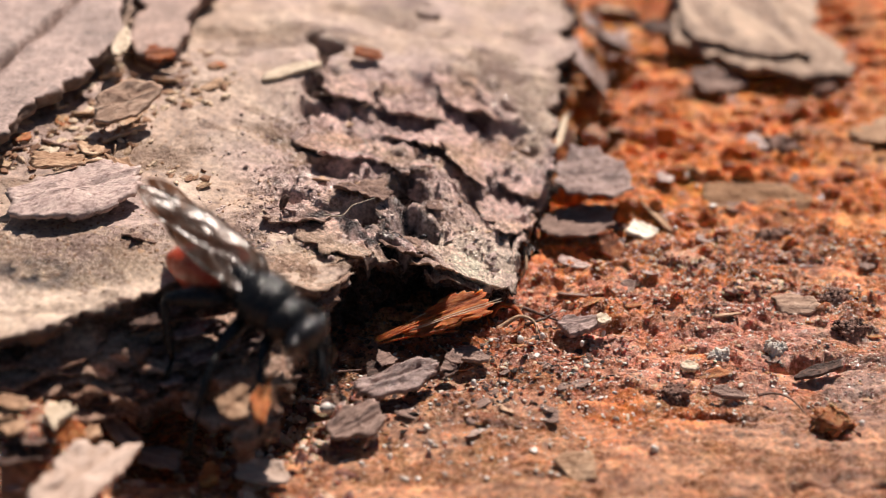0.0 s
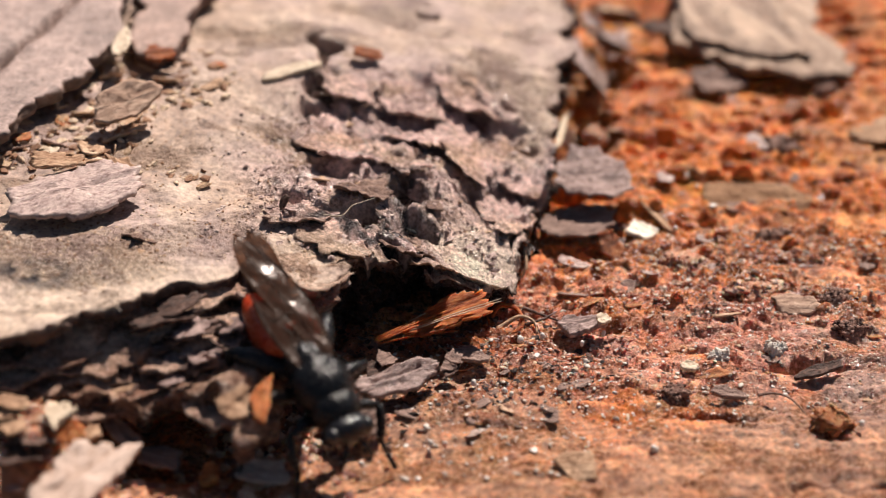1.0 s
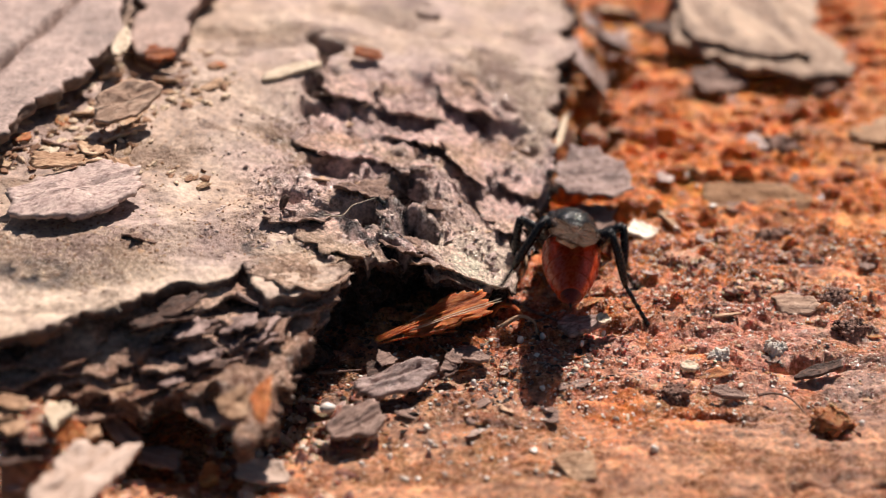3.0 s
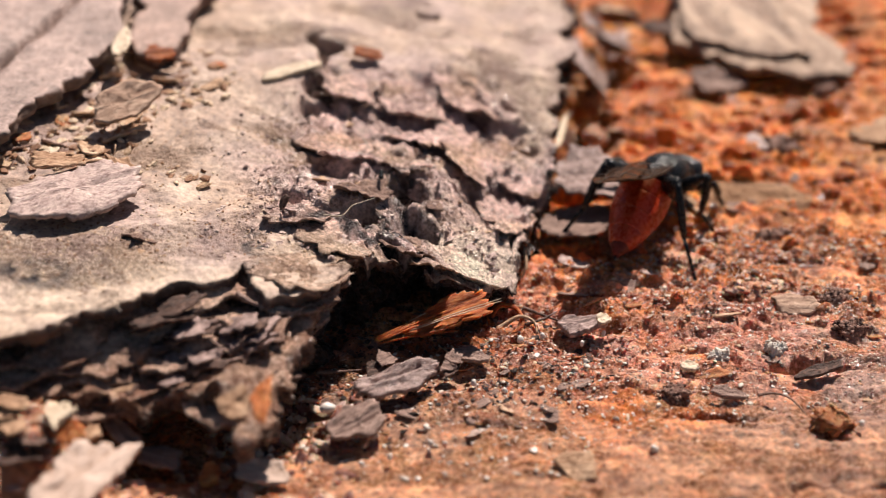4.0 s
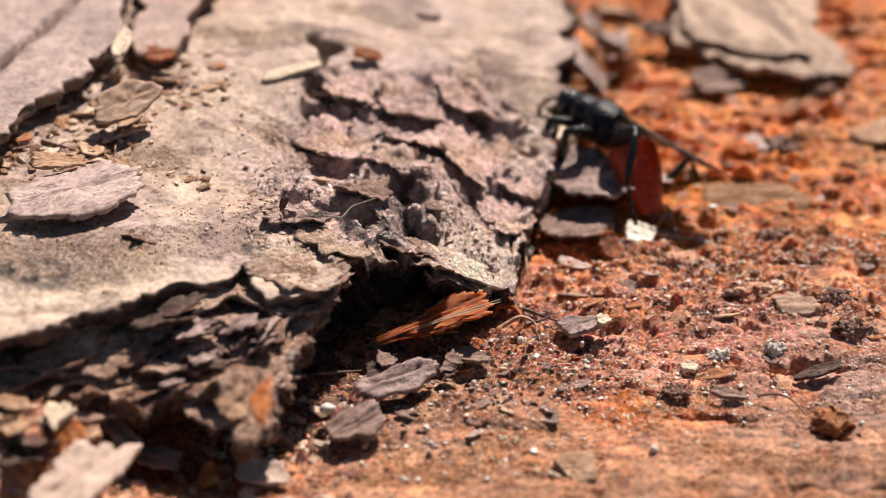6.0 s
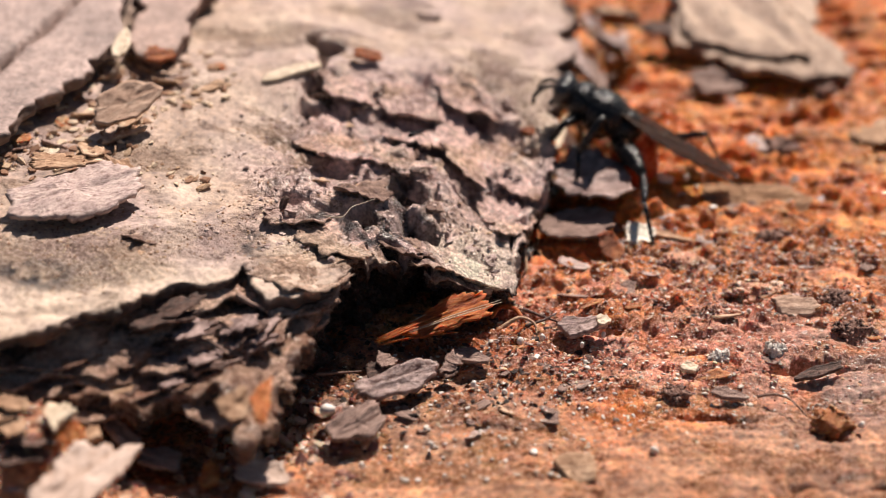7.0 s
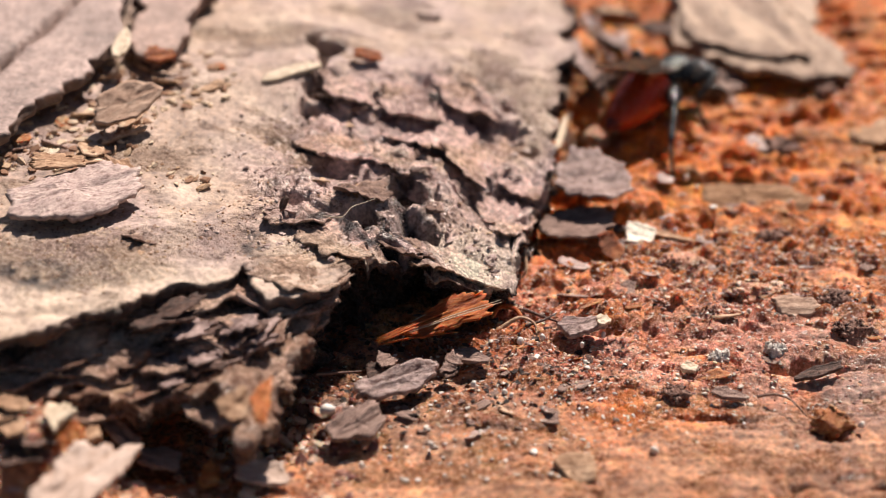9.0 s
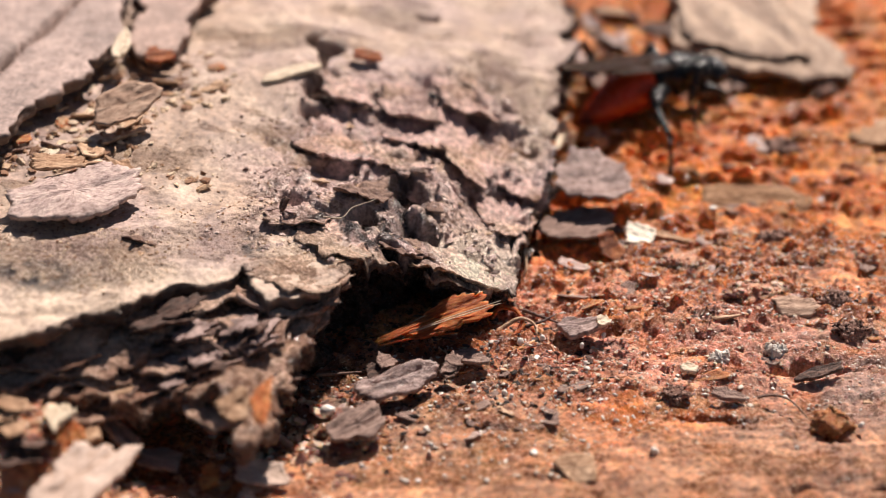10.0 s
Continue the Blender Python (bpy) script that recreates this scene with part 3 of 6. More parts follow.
        a, b = edges[:, 0], edges[:, 1]
        faces.append(np.stack([last[a], ids[a], ids[b], last[b]], -1))
        last, count = ids, count + len(rim)
        tags.append(np.full(len(rim), f))
    low = count + np.arange(n)
    verts.append(np.c_[X, Y, Z - T])
    tags.append(np.ones(n))
    a, b = edges[:, 0], edges[:, 1]
    faces.append(np.stack([last[a], low[a], low[b], last[b]], -1))
    faces.append(low[q[:, ::-1]])
    return np.concatenate(verts), np.concatenate(faces), np.concatenate(tags)


def sheet_chip(length, width, th, seed, curl=0.2, bend=0.0, jag=0.12, power=2.6, taper=0.0, n=60, rings=9, corners=-1, groove=0.07, fray=0.8):
    """A ragged, slightly curled flake along x. Returns verts, faces."""
    a = np.arange(n) / n * 2 * np.pi
    c, s = np.cos(a), np.sin(a)
    r = (np.abs(c) ** power + np.abs(s) ** power) ** (-1 / power)
    if corners:
        # an angular, snapped outline
        rng = np.random.default_rng(seed + 900)
        k = 6 + seed % 5 if corners < 0 else corners
        ca = (np.arange(k) + 0.75 * rng.random(k)) / k * 2 * np.pi
        cr = (1 - 1.6 * jag * rng.random(k)) * (np.abs(np.cos(ca)) ** 3 + np.abs(np.sin(ca)) ** 3) ** (-1 / 3)
        cx, cy = np.cos(ca) * cr, np.sin(ca) * cr
        r = np.full(n, 9.0)
        for i in range(k):
            x0, y0, ex, ey = cx[i], cy[i], cx[(i + 1) % k] - cx[i], cy[(i + 1) % k] - cy[i]
            det = c * -ey + s * ex
            t = (x0 * -ey + y0 * ex) / np.where(np.abs(det) < 1e-9, 1e-9, det)
            u = (c * y0 - s * x0) / np.where(np.abs(det) < 1e-9, 1e-9, det)
            r = np.where((t > 0) & (u >= -0.01) & (u <= 1.01), np.minimum(r, t), r)
        r = np.where(r > 8, 0.8, r)
    r = r * (1 + 0.5 * jag * fbm(c * 3.1 * fray + seed * 3.7, s * 3.1 * fray, 4, seed, fray))
    ux, uy = r * c, r * s
    uy = uy * (1 - taper * ux)
    V = []
    levels = []
    for k in range(rings + 1):
        f = k / rings
        x, y = ux * f * length / 2, uy * f * width / 2
        levels.append((x, y, f))
    def shape(x, y):
        z = groove * fbm(x * 0.25 + seed, y * 2.6, 3, seed + 8) + curl * width * (2 * y / width) ** 2 * 0.5 + bend * length * (2 * x / length) ** 2 * 0.5
        return z + 0.05 * min(width, 3) * fbm(x * 0.7 + seed, y * 0.7, 3, seed + 4) + 0.04 * fbm(x * 3, y * 3 + seed, 2, seed + 6)
    verts = []
    for sign in (1, -1):
        for k, (x, y, f) in enumerate(levels):
            g = 1.0 if sign > 0 else 1 - 0.03 * f
            z = shape(x, y) + (0 if sign > 0 else -th * (1 - 0.35 * f * f))
            if k == 0:
                verts.append(np.array([[0, 0, z[0]]]))
            else:
                verts.append(np.c_[x * g, y * g, z])
    per = 1 + rings * n
    faces = []
    for side in (0, 1):
        o = side * per
        ring = lambda k, j: o + 1 + (k - 1) * n + j % n
        for j in range(n):
            tri = (o, ring(1, j), ring(1, j + 1))
            faces.append(tri if side == 0 else tri[::-1])
            for k in range(1, rings):
                quad = (ring(k, j), ring(k + 1, j), ring(k + 1, j + 1), ring(k, j + 1))
                faces.append(quad if side == 0 else quad[::-1])
    for j in range(n):
        a0, a1 = 1 + (rings - 1) * n + j, 1 + (rings - 1) * n + (j + 1) % n
        faces.append((a0, per + a0, per + a1, a1))
    return np.concatenate(verts), faces


def lay(p, q, lean=0.0):
    """The pose of a thing whose x axis runs from p to q (mm), centred between them, leaning about that axis."""
    p, q = Vector(p), Vector(q)
    d = q - p
    m = d.to_track_quat("X", "Z").to_matrix().to_4x4()
    return Matrix.Translation((p + q) / 2 * MM) @ m @ pose(0, 0, 0, lean, 0, 0), d.length


def chip(name, p, q, width, th, mat, seed, label, category="wood chip", lean=0.0, parent=None, group="", **more):
    m, length = lay(p, q, lean)
    v, f = sheet_chip(length, width, th, seed, **more)
    me = mesh_of(name, v, f, mat)
    if parent is not None:
        return part(name, me, parent, label, m)
    ob = new(name, me)
    ob.matrix_basis = m
    return tagged(ob, label, category, group)


def draped(name, p, q, width, th, mat, seed, parent, offset=0.12, lift=0.5, jag=0.75):
    """A scale that hugs the bark behind and lifts off it in front, towards -y."""
    p, q = Vector(p), Vector(q)
    length, a = (q - p).length, math.atan2(q.y - p.y, q.x - p.x)
    c = (p + q) / 2
    v, f = sheet_chip(length, width, th, seed, curl=0.0, jag=jag, n=90, rings=10, corners=0, power=2.2, fray=0.5)
    x, y = v[:, 0] * math.cos(a) - v[:, 1] * math.sin(a), v[:, 0] * math.sin(a) + v[:, 1] * math.cos(a)
    front = np.clip(-y / (width / 2) + 0.35 + 0.3 * grad(x * 0.8 + seed, y * 0.8, seed), 0, 2)
    z = bark_soft(x + c.x, y + c.y) + offset + lift * front ** 1.6 * 0.6 + v[:, 2]
    z = z + 0.16 * (np.abs(fbm((x + c.x) * 0.9, (y + c.y) * 1.3, 4, 5, 0.55)) - 0.3) + 0.05 * fbm(x * 2.5 + seed, y * 2.5, 3, seed)
    z0 = z.min()
    rng = np.random.default_rng(seed)
    tone = np.array((0.95, 0.9, 0.88)) * (0.98 + 0.35 * rng.random()) if mat is BARK else 1
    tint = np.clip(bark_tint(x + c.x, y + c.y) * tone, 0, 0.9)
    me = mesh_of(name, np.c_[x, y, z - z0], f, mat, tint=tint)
    return part(name, me, parent, "", spot(c.x, c.y, z0))


def pebble(seed, sharp=0.22):
    """A small lumpy, angular grain of unit size."""
    bm = bmesh.new()
    bmesh.ops.create_icosphere(bm, subdivisions=1 if sharp > 0.1 else 2, radius=0.5)
    v = np.array([p.co[:] for p in bm.verts])
    f = np.array([[p.index for p in t.verts] for t in bm.faces])
    bm.free()
    rng = np.random.default_rng(seed)
    v = v * (1 + (rng.random((len(v), 1)) - 0.5) * 2.4 * sharp) + (rng.random(v.shape) - 0.5) * 0.7 * sharp
    return v * (1 + 0.2 * grad(v[:, 0] * 2 + seed, v[:, 1] * 2 + v[:, 2], seed))[:, None], f


def heap(pts, sizes, rng, squash=0.6, variants=14, sharp=0.3):
    """Many grains in one mesh."""
    V, F, base = [], [], 0
    shapes = [pebble(k + 1, sharp) for k in range(variants)]
    for p, s in zip(pts, sizes):
        v, f = shapes[rng.integers(variants)]
        a, b = rng.random(2) * 6.283
        ca, sa, cb, sb = math.cos(a), math.sin(a), math.cos(b), math.sin(b)
        st = np.array((0.9 + 1.1 * rng.random() ** 2, 0.7 + 0.5 * rng.random(), squash * (0.7 + 0.5 * rng.random())))
        w = v * st * s
        w = w @ np.array(((1, 0, 0), (0, cb, sb), (0, -sb, cb))) if rng.random() < 0.4 else w
        w = w @ np.array(((ca, sa, 0), (-sa, ca, 0), (0, 0, 1)))
        V.append(w + p)
        F.append(f + base)
        base += len(v)
    return np.concatenate(V), np.concatenate(F)


def tube(points, radii, sides=8):
    """A round rod through points."""
    P = [Vector(p) for p in points]
    V, F = [], []
    for i, p in enumerate(P):
        d = (P[min(i + 1, len(P) - 1)] - P[max(i - 1, 0)]).normalized()
        u = d.orthogonal().normalized() if i == 0 else (u - d * u.dot(d)).normalized()
        w = d.cross(u)
        r = radii[i] if not isinstance(radii, (int, float)) else radii
        for k in range(sides):
            a = 6.28318 * k / sides
            V.append(p + (u * math.cos(a) + w * math.sin(a)) * r)
    for i in range(len(P) - 1):
        for k in range(sides):
            F.append((i * sides + k, i * sides + (k + 1) % sides, (i + 1) * sides + (k + 1) % sides, (i + 1) * sides + k))
    V += [P[0], P[-1]]
    e = (len(P) - 1) * sides
    for k in range(sides):
        F.append((len(V) - 2, (k + 1) % sides, k))
        F.append((len(V) - 1, e + k, e + (k + 1) % sides))
    return np.array([v[:] for v in V]), F


def curve_points(pts, n=24):
    """A smooth line through a few points."""
    P = [Vector(p) for p in pts]
    P = [P[0] * 2 - P[1]] + P + [P[-1] * 2 - P[-2]]
    out = []
    segs = len(P) - 3
    for i in range(n + 1):
        s = i / n * segs
        k = min(int(s), segs - 1)
        t = s - k
        a, b, c, d = P[k:k + 4]
        out.append(0.5 * ((2 * b) + (c - a) * t + (2 * a - 5 * b + 4 * c - d) * t * t + (3 * b - a - 3 * c + d) * t ** 3))
    return out


# ---- the log: decayed wood and the bark on it ----
def build_ground():
    res = 0.1
    gx, gy = np.meshgrid(np.arange(-25, 29, res), np.arange(-20, 32, res))
    ny, nx = gx.shape
    x, y = gx.ravel(), gy.ravel()
    idx = np.arange(nx * ny).reshape(ny, nx)
    q = np.stack([idx[:-1, :-1], idx[:-1, 1:], idx[1:, 1:], idx[1:, :-1]], -1).reshape(-1, 4)
    z = wood_z(x, y)
    # the sheet runs on, coarse, round the fine stretch
    rim = np.r_[idx[0, :-1], idx[:-1, -1], idx[-1, :0:-1], idx[:0:-1, 0]]
    V, F, last = [np.c_[x, y, z]], [q], rim
    count = len(x)
    for far in (1.6, 3.5, 8.0):
        V.append(np.c_[x[rim] * far, y[rim] * far, z[rim] - 3.0 * (far - 1)])
        ids = count + np.arange(len(rim))
        F.append(np.stack([last, ids, np.roll(ids, -1), np.roll(last, -1)], -1))
        last, count = ids, count + len(rim)
    V = np.concatenate(V)
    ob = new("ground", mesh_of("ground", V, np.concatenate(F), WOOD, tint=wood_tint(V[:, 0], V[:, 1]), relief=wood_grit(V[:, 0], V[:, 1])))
    return tagged(ob, "orange-brown decayed log wood, crumbly and fibrous", "rotten wood", kind="structure")


ground = build_ground()

EDGE = [-20.82, -18.27, -17.59, -16.61, -16.39, -15.71, -14.99, -14.57, -12.92, -12.90, -10.74, -11.54, -9.16, -10.87, -8.79, -10.12,
        -8.02, -10.15, -7.41, -11.98, -6.00, -11.89, -4.38, -10.17, -3.96, -9.0, -3.22, -7.5, -2.23, -7.3, -1.24, -6.3, -0.40, -6.3, -0.50, -7.3,
        0.60, -7.5, 1.95, -7.4, 3.07, -6.0, 3.41, -3.46, 4.09, -1.20, 4.64, 1.32, 5.07, 3.44, 5.64, 5.03, 5.03, 6.52, 5.70, 7.84, 5.23, 8.97,
        6.29, 10.58, 5.74, 12.82, 6.85, 14.70, 6.31, 17.33, 7.16, 19.48, 6.50, 21.43]
FARSIDE = [(7.0, 34.0), (-26.0, 38.0), (-29.0, 0.0)]


def pairs(v):
    return [(v[i], v[i + 1]) for i in range(0, len(v), 2)]


OUTLINE = pairs(EDGE) + FARSIDE


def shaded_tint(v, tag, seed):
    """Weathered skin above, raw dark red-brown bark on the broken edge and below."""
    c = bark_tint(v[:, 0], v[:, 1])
    # raw bark's own brown, taken darker so that shaded edges look deeper
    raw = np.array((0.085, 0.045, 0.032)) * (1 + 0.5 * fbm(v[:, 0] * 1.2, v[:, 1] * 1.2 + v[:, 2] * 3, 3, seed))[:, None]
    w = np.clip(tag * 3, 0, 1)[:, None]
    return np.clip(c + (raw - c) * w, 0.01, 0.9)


def build_bark():
    outline = pairs(EDGE) + FARSIDE
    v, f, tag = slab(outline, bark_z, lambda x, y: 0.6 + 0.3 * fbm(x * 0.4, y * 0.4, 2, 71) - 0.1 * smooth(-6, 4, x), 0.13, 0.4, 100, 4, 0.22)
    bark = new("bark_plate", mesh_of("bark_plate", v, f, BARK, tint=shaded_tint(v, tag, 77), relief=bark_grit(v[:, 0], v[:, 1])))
    tagged(bark, "weathered grey-brown conifer bark plate with a broken flaking edge", "bark", kind="structure")
    # the layers below, set back under the lip
    deep = [(x - 0.25, y + 1.7) for x, y in outline[:-3]] + FARSIDE
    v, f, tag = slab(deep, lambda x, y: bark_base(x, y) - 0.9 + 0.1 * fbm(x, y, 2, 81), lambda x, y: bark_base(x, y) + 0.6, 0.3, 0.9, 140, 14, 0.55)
    # inner bark's brown, with extra darkness painted in for the shade under the lip
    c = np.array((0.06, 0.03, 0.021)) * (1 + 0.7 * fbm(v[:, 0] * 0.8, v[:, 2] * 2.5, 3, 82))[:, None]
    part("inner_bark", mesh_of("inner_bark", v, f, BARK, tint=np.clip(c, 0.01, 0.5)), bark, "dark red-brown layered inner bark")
    return bark


bark = build_bark()


def build_upper_plate():
    poly = pairs([-23.5, -6.0, -20.07, -2.05, -19.39, -0.06, -18.34, 2.34, -17.21, 4.67, -16.37, 6.48, -16.05, 8.66, -16.6, 11.25, -16.4, 15.0]) + [(-14.0, 40.0), (-32.0, 42.0), (-34.0, 8.0)]
    crack = pairs([-23.0, 0.5, -21.32, 4.85, -20.22, 8.03, -18.87, 12.05, -18.0, 16.0])

    def top(x, y):
        z = 7.4 + 0.15 * fbm(x * 0.25, y * 0.25, 3, 91) + 0.04 * fbm(x * 2, y * 2, 3, 92)
        d = np.full(np.shape(x), 9.0)
        for (ax, ay), (bx, by) in zip(crack, crack[1:]):
            t = np.clip(((x - ax) * (bx - ax) + (y - ay) * (by - ay)) / ((bx - ax) ** 2 + (by - ay) ** 2), 0, 1)
            d = np.minimum(d, np.hypot(x - ax - t * (bx - ax), y - ay - t * (by - ay)))
        return z - 2.0 * (1 - smooth(0.18, 0.34, d + 0.12 * fbm(x, y, 2, 93)))

    v, f, tag = slab(poly, top, lambda x, y: 0.6 + 0.2 * fbm(x * 0.5, y * 0.5, 2, 95), 0.17, 0.5, 180, 3, 0.2)
    c = np.array((0.34, 0.243, 0.212)) * (1 + 0.22 * fbm(v[:, 0] * 0.3, v[:, 1] * 0.3, 4, 94))[:, None]
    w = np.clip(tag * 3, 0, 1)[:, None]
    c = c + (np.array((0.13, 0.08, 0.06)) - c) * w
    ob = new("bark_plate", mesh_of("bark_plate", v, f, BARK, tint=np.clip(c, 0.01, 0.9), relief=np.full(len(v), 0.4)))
    tagged(ob, "smooth pinkish-grey upper bark plate with a crack", "bark", kind="structure")
    # a second, lower plate beside it
    poly = pairs([-15.35, 8.01, -14.4, 7.5, -13.5, 7.69, -12.75, 9.91, -12.53, 12.55, -11.9, 17.0, -10.5, 26.0, -15.0, 27.0, -15.9, 14.0])
    v, f, tag = slab(poly, lambda x, y: 6.75 + 0.06 * (y - 8) * 0.3 + 0.12 * fbm(x * 0.4, y * 0.4, 3, 96), lambda x, y: 0.7 + 0.1 * fbm(x, y, 2, 97), 0.17, 0.5, 230, 3, 0.2)
    c = np.array((0.38, 0.255, 0.21)) * (1 + 0.25 * fbm(v[:, 0] * 0.4, v[:, 1] * 0.3, 4, 98))[:, None]
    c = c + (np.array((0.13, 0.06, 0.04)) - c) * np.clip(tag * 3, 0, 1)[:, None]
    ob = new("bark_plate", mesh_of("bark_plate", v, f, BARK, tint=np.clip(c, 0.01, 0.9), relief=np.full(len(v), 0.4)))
    tagged(ob, "small reddish-brown bark plate beside the upper plate", "bark", kind="structure")


build_upper_plate()


# ---- broken bark heaped under the lip ----
def build_ledge():
    poly = pairs([-20.94, -14.78, -18.09, -15.18, -15.89, -16.31, -13.34, -16.55, -11.11, -16.12, -9.89, -16.78, -8.69, -17.65, -7.73, -18.43, -6.90, -18.13,
                  -6.73, -16.20, -6.58, -14.78, -5.93, -13.61, -5.82, -11.24, -9.27, -9.91, -13.81, -12.10, -18.01, -15.01, -21.20, -16.20])

    def top(x, y):
        z = 2.7 + 0.2 * (y + 17.5) + 0.35 * fbm(x * 0.3, y * 0.5, 3, 121)
        wx, wy = x + 0.8 * fbm(x * 0.4, y * 0.4, 2, 122), y + 0.8 * fbm(x * 0.4, y * 0.4, 2, 123)
        d, gap, r, px, py = cells(wx * 0.4, wy * 0.7, 124)
        z = z + 0.5 * ((r - 0.5) - py * 0.8) * smooth(0, 0.35, gap)
        for cx, cy, rx, ry, up in ((-8.4, -16.6, 1.9, 1.8, 0.9), (-13.4, -16.6, 2.6, 0.9, 0.5), (-10.6, -16.4, 1.2, 1.0, 0.5)):
            z = z + up * bump_at(wx, wy, cx, cy, rx, ry)
        return z + 0.2 * np.abs(fbm(x * 0.7, y * 1.4, 3, 125, 0.6)) + 0.04 * fbm(x * 2.2, y * 2.2, 2, 129)

    v, f, tag = slab(poly, top, lambda x, y: 1.0 + 0.25 * fbm(x * 0.5, y * 0.5, 2, 126), 0.12, 0.6, 190, 4, 0.3)
    brown, pale = np.array((0.34, 0.19, 0.13)), np.array((0.7, 0.46, 0.33))
    k = np.clip(0.3 + 1.0 * fbm(v[:, 0] * 0.5, v[:, 1] * 0.8, 4, 127), 0, 1)[:, None]
    c = brown + (pale - brown) * k
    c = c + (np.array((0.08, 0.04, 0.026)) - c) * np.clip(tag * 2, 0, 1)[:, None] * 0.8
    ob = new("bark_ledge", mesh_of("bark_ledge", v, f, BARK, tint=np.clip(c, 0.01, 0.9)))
    tagged(ob, "crumbling brown inner bark ledge jutting from under the bark", "bark", kind="structure")
    # thin wavy sheets that stick out one below the other
    lip = np.array(((-21, -18.0), (-17.6, -16.4), (-15, -14.6), (-12.9, -12.9), (-10.7, -11.5), (-8.8, -10.4), (-7.4, -11.6), (-6.0, -11.8), (-5.0, -11.0), (-4.0, -9.6)))
    low = np.array(((-21, -18.2), (-17.6, -17.1), (-15, -16.6), (-13, -16.8), (-11, -16.4), (-9.6, -17.2), (-8.4, -18.0), (-6.8, -17.4), (-6.3, -14.2), (-5.6, -12.2), (-4.0, -10.2)))
    for n in range(6):
        u = (n + 0.9) / 6
        xs = np.linspace(-20.5, (-4.3, -4.7, -5.2, -6.0, -6.6, -6.4)[n], 17)
        front = np.interp(xs, lip[:, 0], lip[:, 1]) * (1 - u) + np.interp(xs, low[:, 0], low[:, 1]) * u + 0.35 * np.sin(1.3 * xs + 2.1 * n)
        rim = list(zip(xs.tolist(), front.tolist()))
        poly = rim + [(rim[-1][0] + 0.3, rim[-1][1] + 1.6), (-4.6, -8.0), (-9.0, -8.4), (-20.5, -12.0)]
        z0 = 4.55 - 0.34 * n
        wave = lambda x, y: z0 + 0.30 * fbm(x * 0.28, y * 0.5, 2, 131 + n) + 0.16 * fbm(x * 0.9, y * 0.5, 2, 141 + n) + 0.05 * (y + 14) + 0.05 * fbm(x * 2.2, y * 2.0, 3, 151)
        v, f, tag = slab(poly, wave, lambda x, y: 0.2 + 0.07 * fbm(x * 0.8, y * 0.8, 2, 161), 0.14, 0.5, 330 + 11 * n, 2, 0.12)
        k = np.clip(0.42 + 0.9 * fbm(v[:, 0] * 0.45, v[:, 1] * 0.7, 4, 171 + n), 0, 1)[:, None]
        c = np.array((0.38, 0.21, 0.15)) + (np.array((0.74, 0.52, 0.4)) - np.array((0.38, 0.21, 0.15))) * k
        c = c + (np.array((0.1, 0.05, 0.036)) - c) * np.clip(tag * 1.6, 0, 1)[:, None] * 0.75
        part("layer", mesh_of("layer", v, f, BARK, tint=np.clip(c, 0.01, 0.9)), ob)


build_ledge()


def fragment(p, q, w, th, mat, lean, seed, label, group="", name="bark_fragment", category="bark", under=None):
    """A piece of bark that splits into thin layers."""
    m, length = lay(p, q, lean)
    piece = new(name)
    piece.matrix_basis = Matrix.Translation((0, 0, (0.0 if name == "bark_fragment" else 0.22) * MM)) @ m
    tagged(piece, label, category, group)
    rng = np.random.default_rng(seed)
    for n in range(max(2, int(th / 0.16))):
        v, f = sheet_chip(length * (1 - 0.12 * rng.random()), w * (0.8 + 0.3 * rng.random()), 0.15, 7 * seed + n, curl=0.1, bend=-0.04, jag=0.42, groove=0.1)
        part("layer", mesh_of("layer", v, f, (mat, under or DARKFLAKE, mat, FLAKE)[n % 4]), piece, "", spot(0.12 * length * rng.standard_normal() * min(n, 1), 0.2 * rng.standard_normal() - 0.1 * n, -0.18 * n, 3 * rng.standard_normal(), 3 * rng.standard_normal(), 12 * rng.standard_normal() * min(n, 1)))
    return piece


